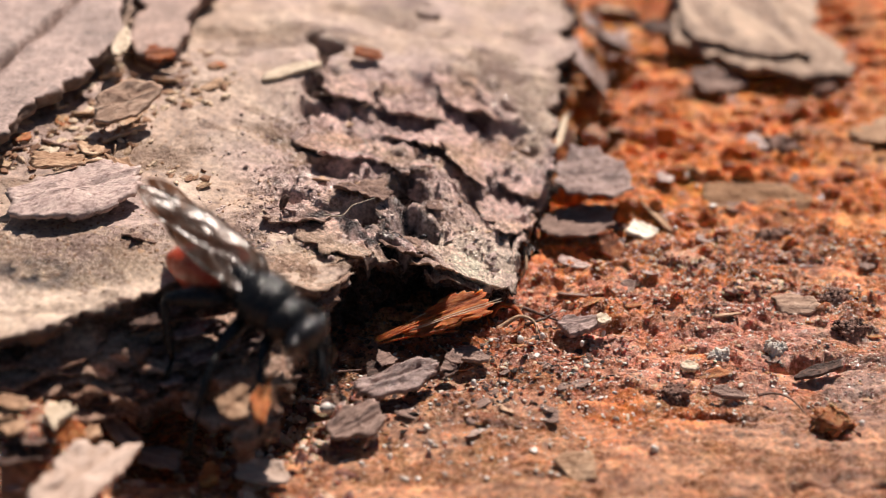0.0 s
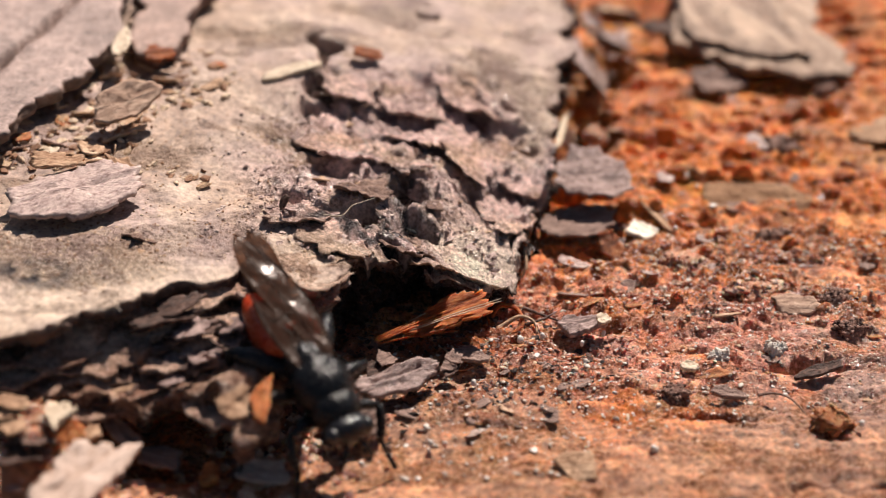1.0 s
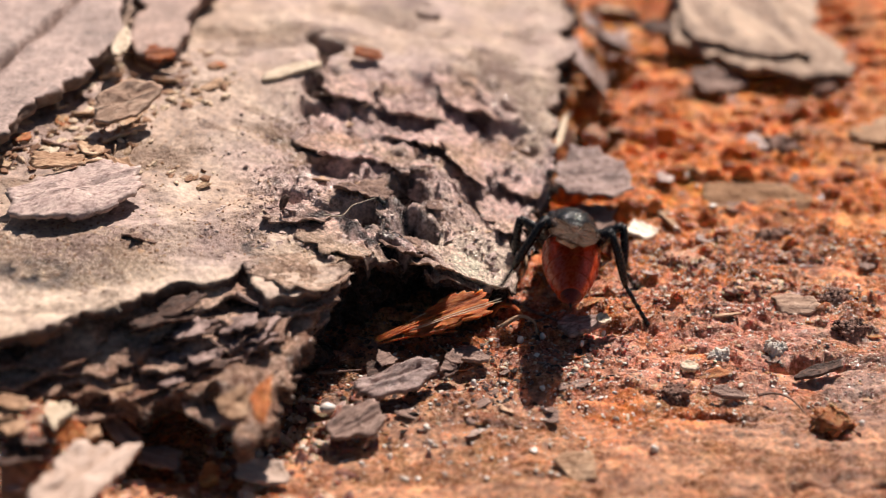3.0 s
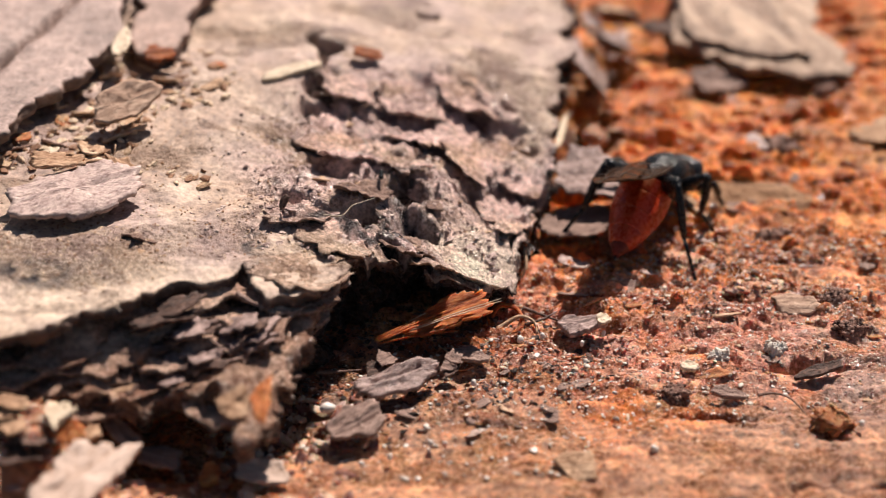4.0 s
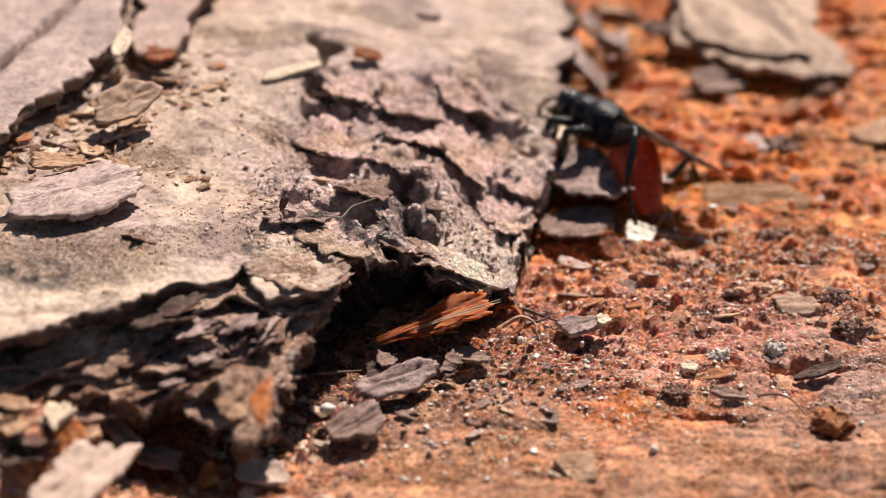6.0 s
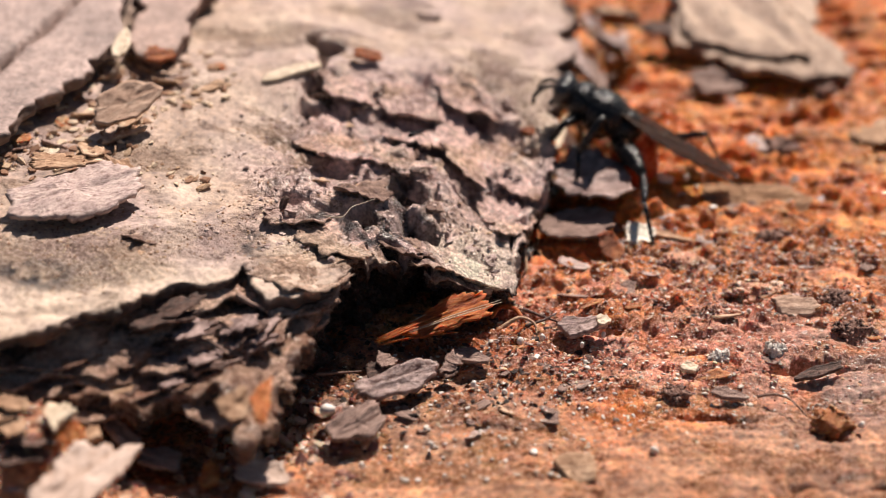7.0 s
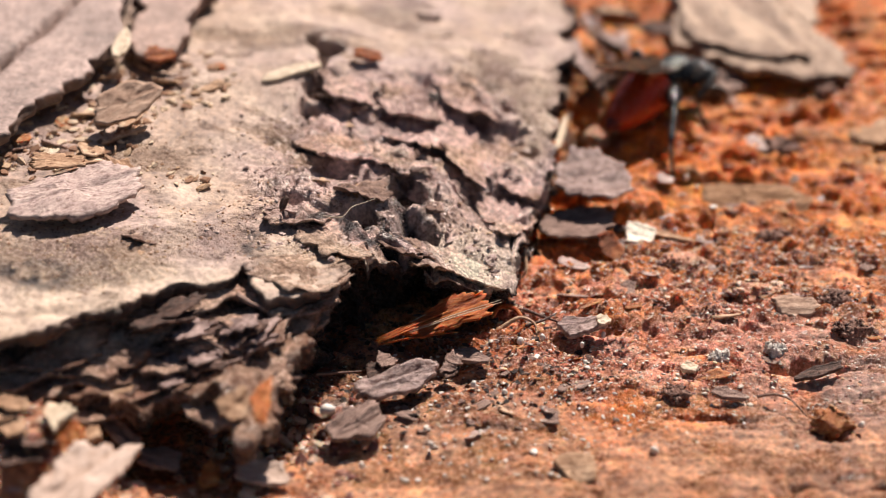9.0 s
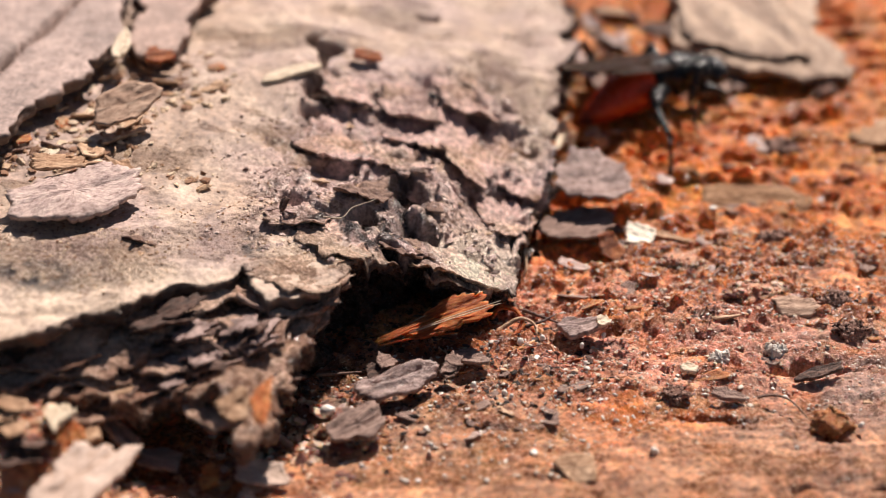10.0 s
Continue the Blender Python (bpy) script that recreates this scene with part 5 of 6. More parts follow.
def build_hairs():
    rod("plant_hair", [(-5.31, -5.72, 5.37), (-4.48, -5.76, 5.34), (-4.07, -5.24, 5.52), (-3.63, -4.81, 5.47), (-3.06, -3.78, 5.10)], 0.03, HAIR, "fine pale wavy hair caught on the bark", "hair")
    rod("plant_hair", [(-3.75, 1.15, 5.40), (-3.50, 0.70, 5.28), (-3.25, 0.75, 4.77)], 0.025, HAIR, "fine straight pale hair sticking out of the bark", "hair")
    rod("root_fibre", [(13.49, -12.26, 0.25), (14.21, -12.23, 0.35), (14.88, -12.64, 0.35), (15.43, -13.61, 0.20)], 0.07, DARKFLAKE, "thin brown curved root fibre on the wood", "fibre")
    rod("curled_fibre", [(2.15, -6.53, 0.50), (2.58, -6.37, 1.00), (3.33, -6.73, 1.00), (3.57, -7.37, 0.60), (2.93, -7.84, 0.40), (2.23, -7.30, 0.40), (1.99, -6.78, 0.60)], 0.14, AMBER, "curled amber wood fibre", "fibre", 28)
    rod("curled_fibre", [(2.43, -7.52, 0.40), (2.94, -7.29, 0.70), (3.50, -7.13, 0.90), (4.09, -7.14, 0.60), (4.20, -7.60, 0.30)], 0.12, TANFLAKE, "curled tan wood fibre", "fibre", 20)
    rod("bark_needle", [(3.60, -6.29, 0.80), (4.37, -6.50, 0.60), (5.51, -6.79, 0.30)], 0.1, SOOT, "thin black bark needle", "fibre")
    rod("bark_needle", [(3.71, -7.07, 0.40), (4.48, -6.91, 0.60), (5.15, -6.17, 0.50)], 0.08, SOOT, "thin black bark needle", "fibre")
    rod("wood_curl", [(4.07, -0.21, 0.80), (3.83, -1.55, 1.00), (3.91, -2.57, 0.70), (3.72, -2.92, 0.30)], 0.12, TANFLAKE, "tan curled wood fibre at the bark edge", "fibre")
    rod("bark_needle", [(-5.51, -10.65, 0.30), (-4.52, -10.71, 0.40), (-3.55, -10.44, 0.30)], 0.09, DARKFLAKE, "thin black bark needle", "fibre")
    for pts in ([(-13.03, -14.29, 3.60), (-12.35, -13.91, 3.90), (-12.17, -13.38, 4.10), (-11.36, -13.23, 4.20), (-9.39, -12.71, 4.50)], [(-12.19, -14.03, 3.70), (-11.32, -13.79, 3.90), (-10.60, -13.73, 4.20), (-9.61, -13.85, 4.20), (-8.97, -14.34, 4.00)],
                [(-13.64, -14.21, 3.40), (-12.69, -14.17, 3.60), (-11.72, -14.50, 3.60), (-10.75, -14.96, 3.50)], [(-10.56, -14.32, 3.90), (-9.84, -14.58, 3.80), (-8.90, -14.78, 3.80), (-8.21, -14.60, 3.90)],
                [(-8.66, -11.39, 4.90), (-8.03, -11.88, 4.80), (-7.31, -12.14, 4.60), (-7.17, -12.69, 4.20)]):
        rod("bark_fibre", pts, 0.13, BROWN, "wavy brown bark fibre on the crumbling ledge", "fibre", 24)


build_hairs()


def build_amber_wedge():
    root = new("fibre_wedge")
    rng = np.random.default_rng(5)
    a, b = Vector((-2.86, -9.88, 1.5)), Vector((2.73, -7.39, 2.4))
    root.matrix_basis = Matrix.Translation(a * MM)
    m, length = lay((0, 0, 0), (b - a) * 1.0, 25)
    v, f = sheet_chip(length, 2.0, 0.35, 77, curl=0.25, jag=0.3, taper=-0.55, groove=0.1, n=90)
    part("core", mesh_of("core", v, f, AMBER), root, "", m)
    for k in range(0, 48, 8):
        s, t = (rng.random(3) - 0.5), (rng.random(3) - 0.5)
        p = Vector((0.0, (k % 6 - 2.5) * 0.06, (k // 6 - 3.5) * 0.04)) + Vector(s) * 0.25
        q = (b - a) * (0.5 + 0.38 * rng.random()) + Vector((0, (k % 6 - 2.5) * 0.3, (k // 6 - 3.5) * 0.15)) + Vector(t) * 0.4
        v, f = tube(curve_points([p, (p + q) / 2 + Vector((0, 0, 0.25 + 0.2 * rng.standard_normal())), q], 8), [0.02, 0.03, 0.04, 0.045, 0.045, 0.04, 0.035, 0.03, 0.012], 6)
        part("fibre", mesh_of("fibre", v, f, AMBER), root)
    for side in (-0.8, -0.6, 0.75):
        p, q = (b - a) * 0.25 + Vector((0, side * 0.5, 0.1)), (b - a) * 0.97 + Vector((0, side, 0.1))
        v, f = tube(curve_points([p, (p + q) / 2 + Vector((0.1, 0.1 * side, 0.12)), q], 8), [0.01, 0.014, 0.02, 0.024, 0.026, 0.024, 0.02, 0.016, 0.008], 6)
        part("fibre", mesh_of("fibre", v, f, PALE), root, "pale frayed fibre along the rim")
    tagged(root, "wedge of amber-orange wood fibres under the bark", "splinter")


build_amber_wedge()


# ---- crumbs, soot and sand ----
def scatter(n, cx, cy, rx, ry, rng):
    a, r = rng.random(n) * 6.283, np.sqrt(rng.random(n))
    return cx + rx * r * np.cos(a), cy + ry * r * np.sin(a)


def crumbs(name, spots, size, mat, label, seed, fn=wood_z, lift=0.1, low=0.3, sharp=0.3, cluster=False, squash=0.6):
    rng = np.random.default_rng(seed)
    X, Y = [], []
    for n, cx, cy, rx, ry in spots:
        x, y = scatter(n, cx, cy, rx, ry, rng)
        X.append(x)
        Y.append(y)
    x, y = np.concatenate(X), np.concatenate(Y)
    if fn is bark_z:
        on = inside(x + 0.6, y - 0.6, OUTLINE) & inside(x, y, OUTLINE) & inside(x + 0.5, y, OUTLINE)
        x, y = x[on], y[on]
    if cluster:
        on = clods(x, y) + 0.8 * fluff(x, y) + 0.12 > rng.random(len(x)) * 1.1
        x, y = x[on], y[on]
    s = size * (low + rng.random(len(x)) ** 2.5 * 1.3)
    z = fn(x, y) + lift * s
    v, f = heap(np.c_[x, y, z], s, rng, squash, sharp=sharp)
    return tagged(new(name, mesh_of(name, v, f, mat, flat=sharp > 0.1)), label, "crumbs", kind="stuff")


crumbs("wood_crumbs", [(9000, 10.21, -5.79, 13, 7.5), (4000, 14.5, -0.8, 8, 3.2), (1800, 14.90, 7.68, 12, 10), (3000, 1.60, -12.73, 14, 5), (2500, 15.89, -1.96, 9, 5), (900, 13.38, -15.12, 9, 4)], 0.135, CRUMB, "loose reddish-brown crumbs of rotten wood", 11, lift=0.0, cluster=True, squash=0.36)
# pale specks, many of them added in place of sun glints on the wood
crumbs("wood_glints", [(1100, 9.28, -7.61, 12, 6), (700, 1.60, -12.73, 12, 4), (350, 16.13, -7.61, 6, 6)], 0.085, SAND, "tiny pale specks, some standing in for glints on rotten wood", 18, lift=0.15, low=0.5, sharp=0.08)
crumbs("dark_crumbs", [(1100, 0.40, -9.37, 8, 4), (120, 10.68, -6.25, 11, 6), (700, -5.24, -11.50, 5, 5), (70, 18.17, -4.38, 1.5, 1.1), (40, 14.77, -8.28, 0.6, 0.6), (60, 11.55, -5.32, 2, 1.5)], 0.2, SOOT, "black charred-looking crumbs on the rotten wood", 12, squash=0.4, lift=0.0)
crumbs("sand_grains", [(80, 4.06, -11.50, 10, 3.5), (40, 11.82, -7.61, 10, 6), (50, -0.09, -15.12, 8, 3), (30, 14.90, 7.68, 10, 9), (40, -1.96, -16.65, 9, 2)], 0.17, SAND, "scattered white sand grains on rotten wood", 13, low=0.5, sharp=0.08)
def build_grains():
    v, f = pebble(3, 0.08)
    me = mesh_of("sand_grain", v, f, SAND)
    for x, y, z, d in ((1.32, -11.48, 0.35, 0.5), (3.45, -8.28, 0.40, 0.55), (2.65, -12.00, 0.30, 0.45), (2.93, -12.24, 0.30, 0.4), (4.29, -11.79, 0.30, 0.38), (-0.49, -15.71, 0.30, 0.45), (6.25, -9.80, 0.30, 0.4),
                       (8.74, -16.09, 0.30, 0.6), (13.04, -5.68, 0.30, 0.35), (13.94, -5.68, 0.30, 0.35), (-2.19, -16.59, 0.30, 0.4), (-3.33, -17.11, 0.30, 0.45), (12.21, 5.78, 0.70, 0.5),
                       (16.75, -8.31, 0.30, 0.35), (17.61, -14.34, 0.30, 0.5), (14.66, -15.90, 0.30, 0.35), (0.07, -17.78, 0.30, 0.35), (4.45, -7.82, 0.30, 0.45), (6.18, -8.40, 0.30, 0.4), (7.19, -7.60, 0.30, 0.4),
                       (3.40, 15.34, 3.93, 0.5), (-4.87, -13.63, 0.60, 0.9), (11.26, 1.38, 0.30, 0.4), (20.48, 15.23, 0.60, 0.6)):
        ob = new("sand_grain", me)
        ob.matrix_basis = spot(x, y, z, 4000 * d % 360, 7000 * d % 360, 9000 * d % 360) @ Matrix.Diagonal((0.75 * d, 0.6 * d, 0.5 * d, 1))
        tagged(ob, "single glassy white sand grain", "sand grain", "white sand grains")


build_grains()
crumbs("tan_crumbs", [(330, -17.91, 1.45, 5, 5), (170, -14.75, 6.01, 5, 4), (120, -18.96, -0.31, 5, 2.5), (60, -12.91, -2.89, 2.5, 1.2)], 0.34, TANCRUMB, "tan bark crumbs gathered in a gutter of the bark", 14, fn=bark_z)
crumbs("bark_bits", [(500, -2.23, 0.15, 8, 7), (700, 0.96, -0.50, 7, 9), (400, -3.37, -5.89, 8, 3), (400, 2.51, -2.82, 3, 6)], 0.19, FLAKE, "small mauve-grey bark bits on the broken bark", 17, fn=bark_z)
crumbs("bark_dust", [(700, -11.57, -3.59, 10, 7), (600, -11.81, -8.22, 9, 3), (900, -0.89, -0.99, 10, 8), (700, -17.30, -10.19, 6, 3)], 0.085, TANCRUMB, "fine bark dust and grit on the bark", 15, fn=bark_z)
crumbs("rubble_crumbs", [(500, -17.40, -18.54, 4.2, 4.2), (260, -11.10, -18.14, 8, 2.5), (300, -6.31, -13.94, 4, 2.5)], 0.45, CRUMB, "brown crumbs and bark bits under the bark edge", 16)


# ---- loose scales on the bark, fragments on the wood ----
def shards(name, parent, spots, sizes, mats, seed, fn, lift, lean, turn, aspect=1.5):
    """Thin ragged pieces as parts of a surface; alike pieces share their mesh."""
    rng = np.random.default_rng(seed)
    kinds = []
    for k in range(14):
        v, f = sheet_chip(aspect * (0.8 + 0.5 * rng.random()), 0.8 + 0.4 * rng.random(), 0.12, seed + k, curl=-0.15 + 0.5 * rng.random(), bend=-0.1 + 0.25 * rng.random(), jag=0.26, power=2.2, taper=rng.random() - 0.5, n=26, rings=3)
        kinds.append(mesh_of(name, v, f, mats[k % len(mats)]))
    for n, cx, cy, rx, ry in spots:
        x, y = scatter(n, cx, cy, rx, ry, rng)
        if fn is bark_z:
            on = inside(x + 0.9, y - 0.9, OUTLINE) & inside(x, y, OUTLINE)
            x, y = x[on], y[on]
        z = fn(x, y)
        for i in range(len(x)):
            s = sizes[0] + (sizes[1] - sizes[0]) * rng.random() ** 2
            m = spot(x[i], y[i], z[i] + lift * s, lean[0] + lean[1] * rng.standard_normal(), 9 * rng.standard_normal(), turn[0] + turn[1] * rng.standard_normal())
            part(name, kinds[rng.integers(len(kinds))], parent, "", m @ Matrix.Scale(s, 4))


shards("scale", bark, [(16, -2.26, 1.82, 6, 6), (22, 0.43, -0.12, 6, 8), (14, -3.64, -5.17, 6, 4), (20, 2.52, -2.43, 3, 5), (8, -1.81, 7.64, 6, 4), (12, -11.08, -3.46, 9, 7)], (0.25, 0.9), [FLAKE, FLAKE, FLAKE, DARKFLAKE, TANFLAKE], 500, bark_z, 0.02, (-9, 12), (10, 50), 1.2)
shards("flake", bark, [(34, -17.96, 1.72, 4.5, 4), (22, -14.75, 6.01, 4, 3.5), (10, -18.92, -0.57, 4, 2)], (0.4, 1.3), [TANFLAKE, DARKFLAKE, PALE, TANFLAKE, BROWN, RUSTFLAKE], 520, bark_z, 0.12, (-6, 22), (15, 60), 1.5)
shards("wood_fragment", ground, [(26, 7.94, 14.41, 1.4, 5.5), (16, 9.73, 22.62, 1.6, 3.5), (110, 15.11, 9.45, 11, 10), (34, 11.09, -1.96, 11, 4), (22, 11.58, -9.80, 11, 5), (44, 0.39, -11.91, 8, 4)], (0.3, 1.0), [RUSTFLAKE, BROWN, FLAKE, DARKFLAKE, TANFLAKE, BROWN], 540, wood_z, 0.02, (-3, 12), (3, 30), 1.8)


# ---- the wasp ----
def lathe(profile, sides=20, flat=1.0):
    """A body round the x axis: profile rows of x, radius, height of the axis."""
    V, F = [], []
    for x, r, h in profile:
        for k in range(sides):
            a = 6.28318 * k / sides
            V.append((x, r * math.cos(a), h + r * flat * math.sin(a)))
    for i in range(len(profile) - 1):
        for k in range(sides):
            F.append((i * sides + k, (i + 1) * sides + k, (i + 1) * sides + (k + 1) % sides, i * sides + (k + 1) % sides))
    n = len(profile)
    V += [(profile[0][0], 0, profile[0][2]), (profile[-1][0], 0, profile[-1][2])]
    for k in range(sides):
        F.append((len(V) - 2, k, (k + 1) % sides))
        F.append((len(V) - 1, (n - 1) * sides + (k + 1) % sides, (n - 1) * sides + k))
    return np.array(V), [tuple(reversed(t)) for t in F]


def egg(cx, cy, cz, rx, ry, rz, rows=12, sides=18, wave=0.03, seed=1):
    prof = [(-math.cos(math.pi * (i + 0.5) / rows), math.sin(math.pi * (i + 0.5) / rows), 0) for i in range(rows)]
    v, f = lathe(prof, sides)
    v = v * (1 + wave * fbm(v[:, 0] * 1.5 + seed, v[:, 1] * 1.5 + v[:, 2], 2, seed))[:, None]
    return v * np.array((rx, ry, rz)) + np.array((cx, cy, cz)), f


def build_wasp():
    w = new("wasp")
    tagged(w, "black spider wasp with red abdomen and smoky folded wings", "wasp")
    head = part("head", mesh_of("head", *egg(0, 0, 0, 0.65, 1.08, 0.85, seed=2), HEADCHITIN), w, m=spot(2.9, 0, -0.25, 0, 18, 0))
    for s in (1, -1):
        part("eye", mesh_of("eye", *egg(0.1, 0.77 * s, 0.06, 0.42, 0.38, 0.62, seed=3), EYE), head)
        path = curve_points([(0.5, 0.25 * s, 0.1), (0.8, 0.42 * s, 0.15), (1.15, 0.6 * s, -0.05), (1.4, 0.7 * s, -0.45), (1.4, 0.65 * s, -0.9)], 22)
        part("antenna", mesh_of("antenna", *tube(path, [0.13] + [0.105] * 21 + [0.07], 8), CHITIN), head)
        path = curve_points([(0.35, 0.3 * s, -0.6), (0.6, 0.25 * s, -0.85), (0.62, 0.05 * s, -1.0)], 6)
        part("mandible", mesh_of("mandible", *tube(path, [0.14, 0.13, 0.12, 0.11, 0.09, 0.06, 0.03], 6), CHITIN), head)
    part("pronotum", mesh_of("pronotum", *egg(1.9, 0, -0.2, 0.95, 1.12, 0.95, seed=4), CHITIN), w)
    part("mesothorax", mesh_of("mesothorax", *egg(0.75, 0, -0.2, 1.45, 1.3, 1.18, seed=5), CHITIN), w)
    part("scutellum", mesh_of("scutellum", *egg(0.0, 0, 0.25, 0.5, 0.6, 0.5, seed=6), CHITIN), w)
    part("propodeum", mesh_of("propodeum", *egg(-0.5, 0, -0.25, 1.0, 0.98, 0.9, seed=7), CHITIN), w)
    abdomen = part("abdomen", mesh_of("abdomen", *lathe([(0.3, 0.12, 0), (0.05, 0.2, 0), (-0.2, 0.36, 0), (-0.4, 0.5, 0)], 16), CHITIN), w, "glossy red abdomen with a black tip")
    span = [(-0.25, 0.7, 1.38), (-0.7, 1.38, 1.42), (-1.6, 1.42, 1.24), (-2.6, 1.22, 0.92), (-3.5, 0.9, 0.54), (-4.3, 0.52, 0.1)]
    for k, (x, r0, r1) in enumerate(span):
        step = (span[k + 1][0] if k + 1 < len(span) else -4.85) - x - 0.05
        prof = [(x + step * u, r0 + (r1 - r0) * u + 0.035 * math.sin(math.pi * u) + (0.03 if u > 0 else 0.0), 0) for u in (0, 0.06, 0.2, 0.4, 0.6, 0.8, 0.94, 1.0)]
        prof[-1] = (prof[-1][0], prof[-1][1] - 0.02, 0)
        part("segment", mesh_of("segment", *lathe([(a, 0.91 * b, c) for a, b, c in prof], 24, 0.92), REDCHITIN if k < 5 else TIPCHITIN), abdomen)
    part("sting_sheath", mesh_of("sting_sheath", *tube([(-4.8, 0, 0), (-5.15, 0, -0.05)], [0.09, 0.03], 6), CHITIN), abdomen)
    # forewings folded flat, one over the other
    for s in (1, -1):
        n = 26
        up, lo = [], []
        V, F = [], []
        for i in range(n + 1):
            u = i / n
            lead = 0.12 + 0.85 * math.sin(math.pi * u ** 0.9)
            wide = 2.15 * (math.sin(math.pi * min(1, 0.05 + u * 0.945)) ** 0.7) * (0.6 + 0.4 * u)
            for j in range(9):
                y = lead - wide * j / 8
                V.append((-6.9 * u, y, 0.05 * math.sin(2.5 * y + 3 * u) - 0.036 * (y + 0.6) ** 2 + 0.045 * math.sin(22 * u + 3 * y) * math.sin(3 * y + 1)))
        top = len(V)
        V += [(x, y, z - 0.025) for x, y, z in V]
        for i in range(n):
            for j in range(8):
                a, b, c, d = i * 9 + j, (i + 1) * 9 + j, (i + 1) * 9 + j + 1, i * 9 + j + 1
                F += [(a, d, c, b), (top + a, top + b, top + c, top + d)]
        ring = [j for j in range(9)] + [i * 9 + 8 for i in range(1, n + 1)] + [n * 9 + j for j in range(7, -1, -1)] + [i * 9 for i in range(n - 1, 0, -1)]
        for a, b in zip(ring, ring[1:] + ring[:1]):
            F.append((a, b, top + b, top + a))
        V = np.array(V) * np.array((1, s, 1))
        if s < 0:
            F = [t[::-1] for t in F]
        wing = part("wing", mesh_of("wing", V, F, WING), w, "smoky brown translucent wing", spot(0.15, 0.62 * s, 0.5 + 0.05 * s, 2 * s, 1.0, 8 * s))
        for line in ([(0, 0.1), (-1.8, 0.7), (-4.0, 0.85), (-6.2, 0.3)], [(0, 0), (-2.0, 0.0), (-4.0, -0.05), (-6.0, -0.2)], [(0, -0.05), (-1.5, -0.6), (-3.2, -1.1), (-4.8, -1.2)],
                     [(-2.6, 0.0), (-2.7, -0.95)], [(-4.2, 0.85), (-4.4, -0.1)], [(-4.4, -0.1), (-4.3, -1.15)]):
            pts = [(x, y * s, 0.05 * math.sin(2.5 * y - 3 * x / 6.9) - 0.036 * (y + 0.6) ** 2 + 0.03) for x, y in line]
            part("vein", mesh_of("vein", *tube(curve_points(pts, 10) if len(pts) > 2 else pts, 0.017, 5), VEIN), wing)
    # legs: coxa, then femur, tibia and jointed foot, each along its own x axis
    legs = []
    for which, base, lengths, fat in (("hind", (-0.5, 0.55, -0.75), (2.8, 2.6, 2.1), 0.45), ("mid", (0.4, 0.7, -0.9), (2.2, 2.1, 1.7), 0.28), ("fore", (1.7, 0.55, -0.85), (1.6, 1.5, 1.4), 0.24)):
        for s in (1, -1):
            o = Vector((base[0], base[1] * s, base[2]))
            leg = part("leg", mesh_of("leg", *egg(0, 0, 0.05, 0.4, 0.34, 0.42, seed=9), CHITIN), w, m=Matrix.Translation(o * MM))
            la, lb, lc = lengths
            femur = part("femur", mesh_of("femur", *tube(curve_points([(0, 0, 0), (la / 2, 0, 0.08), (la, 0, 0)], 8), [fat * 1.25 * r for r in (0.45, 0.85, 1, 1, 0.95, 0.85, 0.7, 0.55, 0.42)], 10), CHITIN), leg)
            v, f = tube(curve_points([(0, 0, 0), (lb / 2, 0, 0.06), (lb, 0, 0)], 8), [0.15, 0.18, 0.2, 0.21, 0.21, 0.2, 0.19, 0.17, 0.13], 8)
            V, F = [np.array(v)], [tuple(t) for t in f]
            for u in (0.25, 0.45, 0.65, 0.96, 0.98):
                v, f = tube([(lb * u, 0, 0), (lb * u + 0.28, 0.1 * (1 if u < 0.97 else -1), -0.24)], [0.04, 0.01], 5)
                F += [tuple(i + sum(map(len, V)) for i in t) for t in f]
                V.append(np.array(v))
            tibia = part("tibia", mesh_of("tibia", np.concatenate(V), F, CHITIN), leg)
            V, F, cuts = [], [], (0, 0.42, 0.62, 0.78, 0.9, 1.0)
            for p, q in zip(cuts, cuts[1:]):
                v, f = tube([(lc * p, 0, 0), (lc * (0.5 * p + 0.5 * q), 0, 0.02), (lc * q, 0, 0)], [0.075, 0.115, 0.1], 6)
                F += [tuple(i + sum(map(len, V)) for i in t) for t in f]
                V.append(np.array(v))
            foot = part("foot", mesh_of("foot", np.concatenate(V), F, CHITIN), leg)
            legs.append((which, s, o, lengths, femur, tibia, foot))
    return w, abdomen, legs


wasp, wasp_abdomen, wasp_legs = build_wasp()


def build_midge():
    w = new("ant")
    tagged(w, "tiny glossy black ant walking over the bark", "ant")
    part("head", mesh_of("head", *egg(0.27, 0, 0.14, 0.09, 0.085, 0.075, seed=1), CHITIN), w)
    part("thorax", mesh_of("thorax", *egg(0.08, 0, 0.15, 0.15, 0.075, 0.075, seed=2), CHITIN), w)
    part("gaster", mesh_of("gaster", *egg(-0.22, 0, 0.16, 0.19, 0.12, 0.11, seed=3), CHITIN), w, "glossy black gaster")
    for s in (1, -1):
        part("antenna", mesh_of("antenna", *tube([(0.33, 0.04 * s, 0.16), (0.43, 0.12 * s, 0.2), (0.53, 0.13 * s, 0.12)], 0.015, 5), CHITIN), w)
        for x, d in ((0.16, 0.12), (0.08, 0.0), (0.0, -0.14)):
            part("leg", mesh_of("leg", *tube([(x, 0.05 * s, 0.12), (x + d * 0.6, 0.2 * s, 0.2), (x + d * 1.5, 0.32 * s, 0.0)], 0.018, 5), CHITIN), w)
    return w


ant = build_midge()
build_lumps()
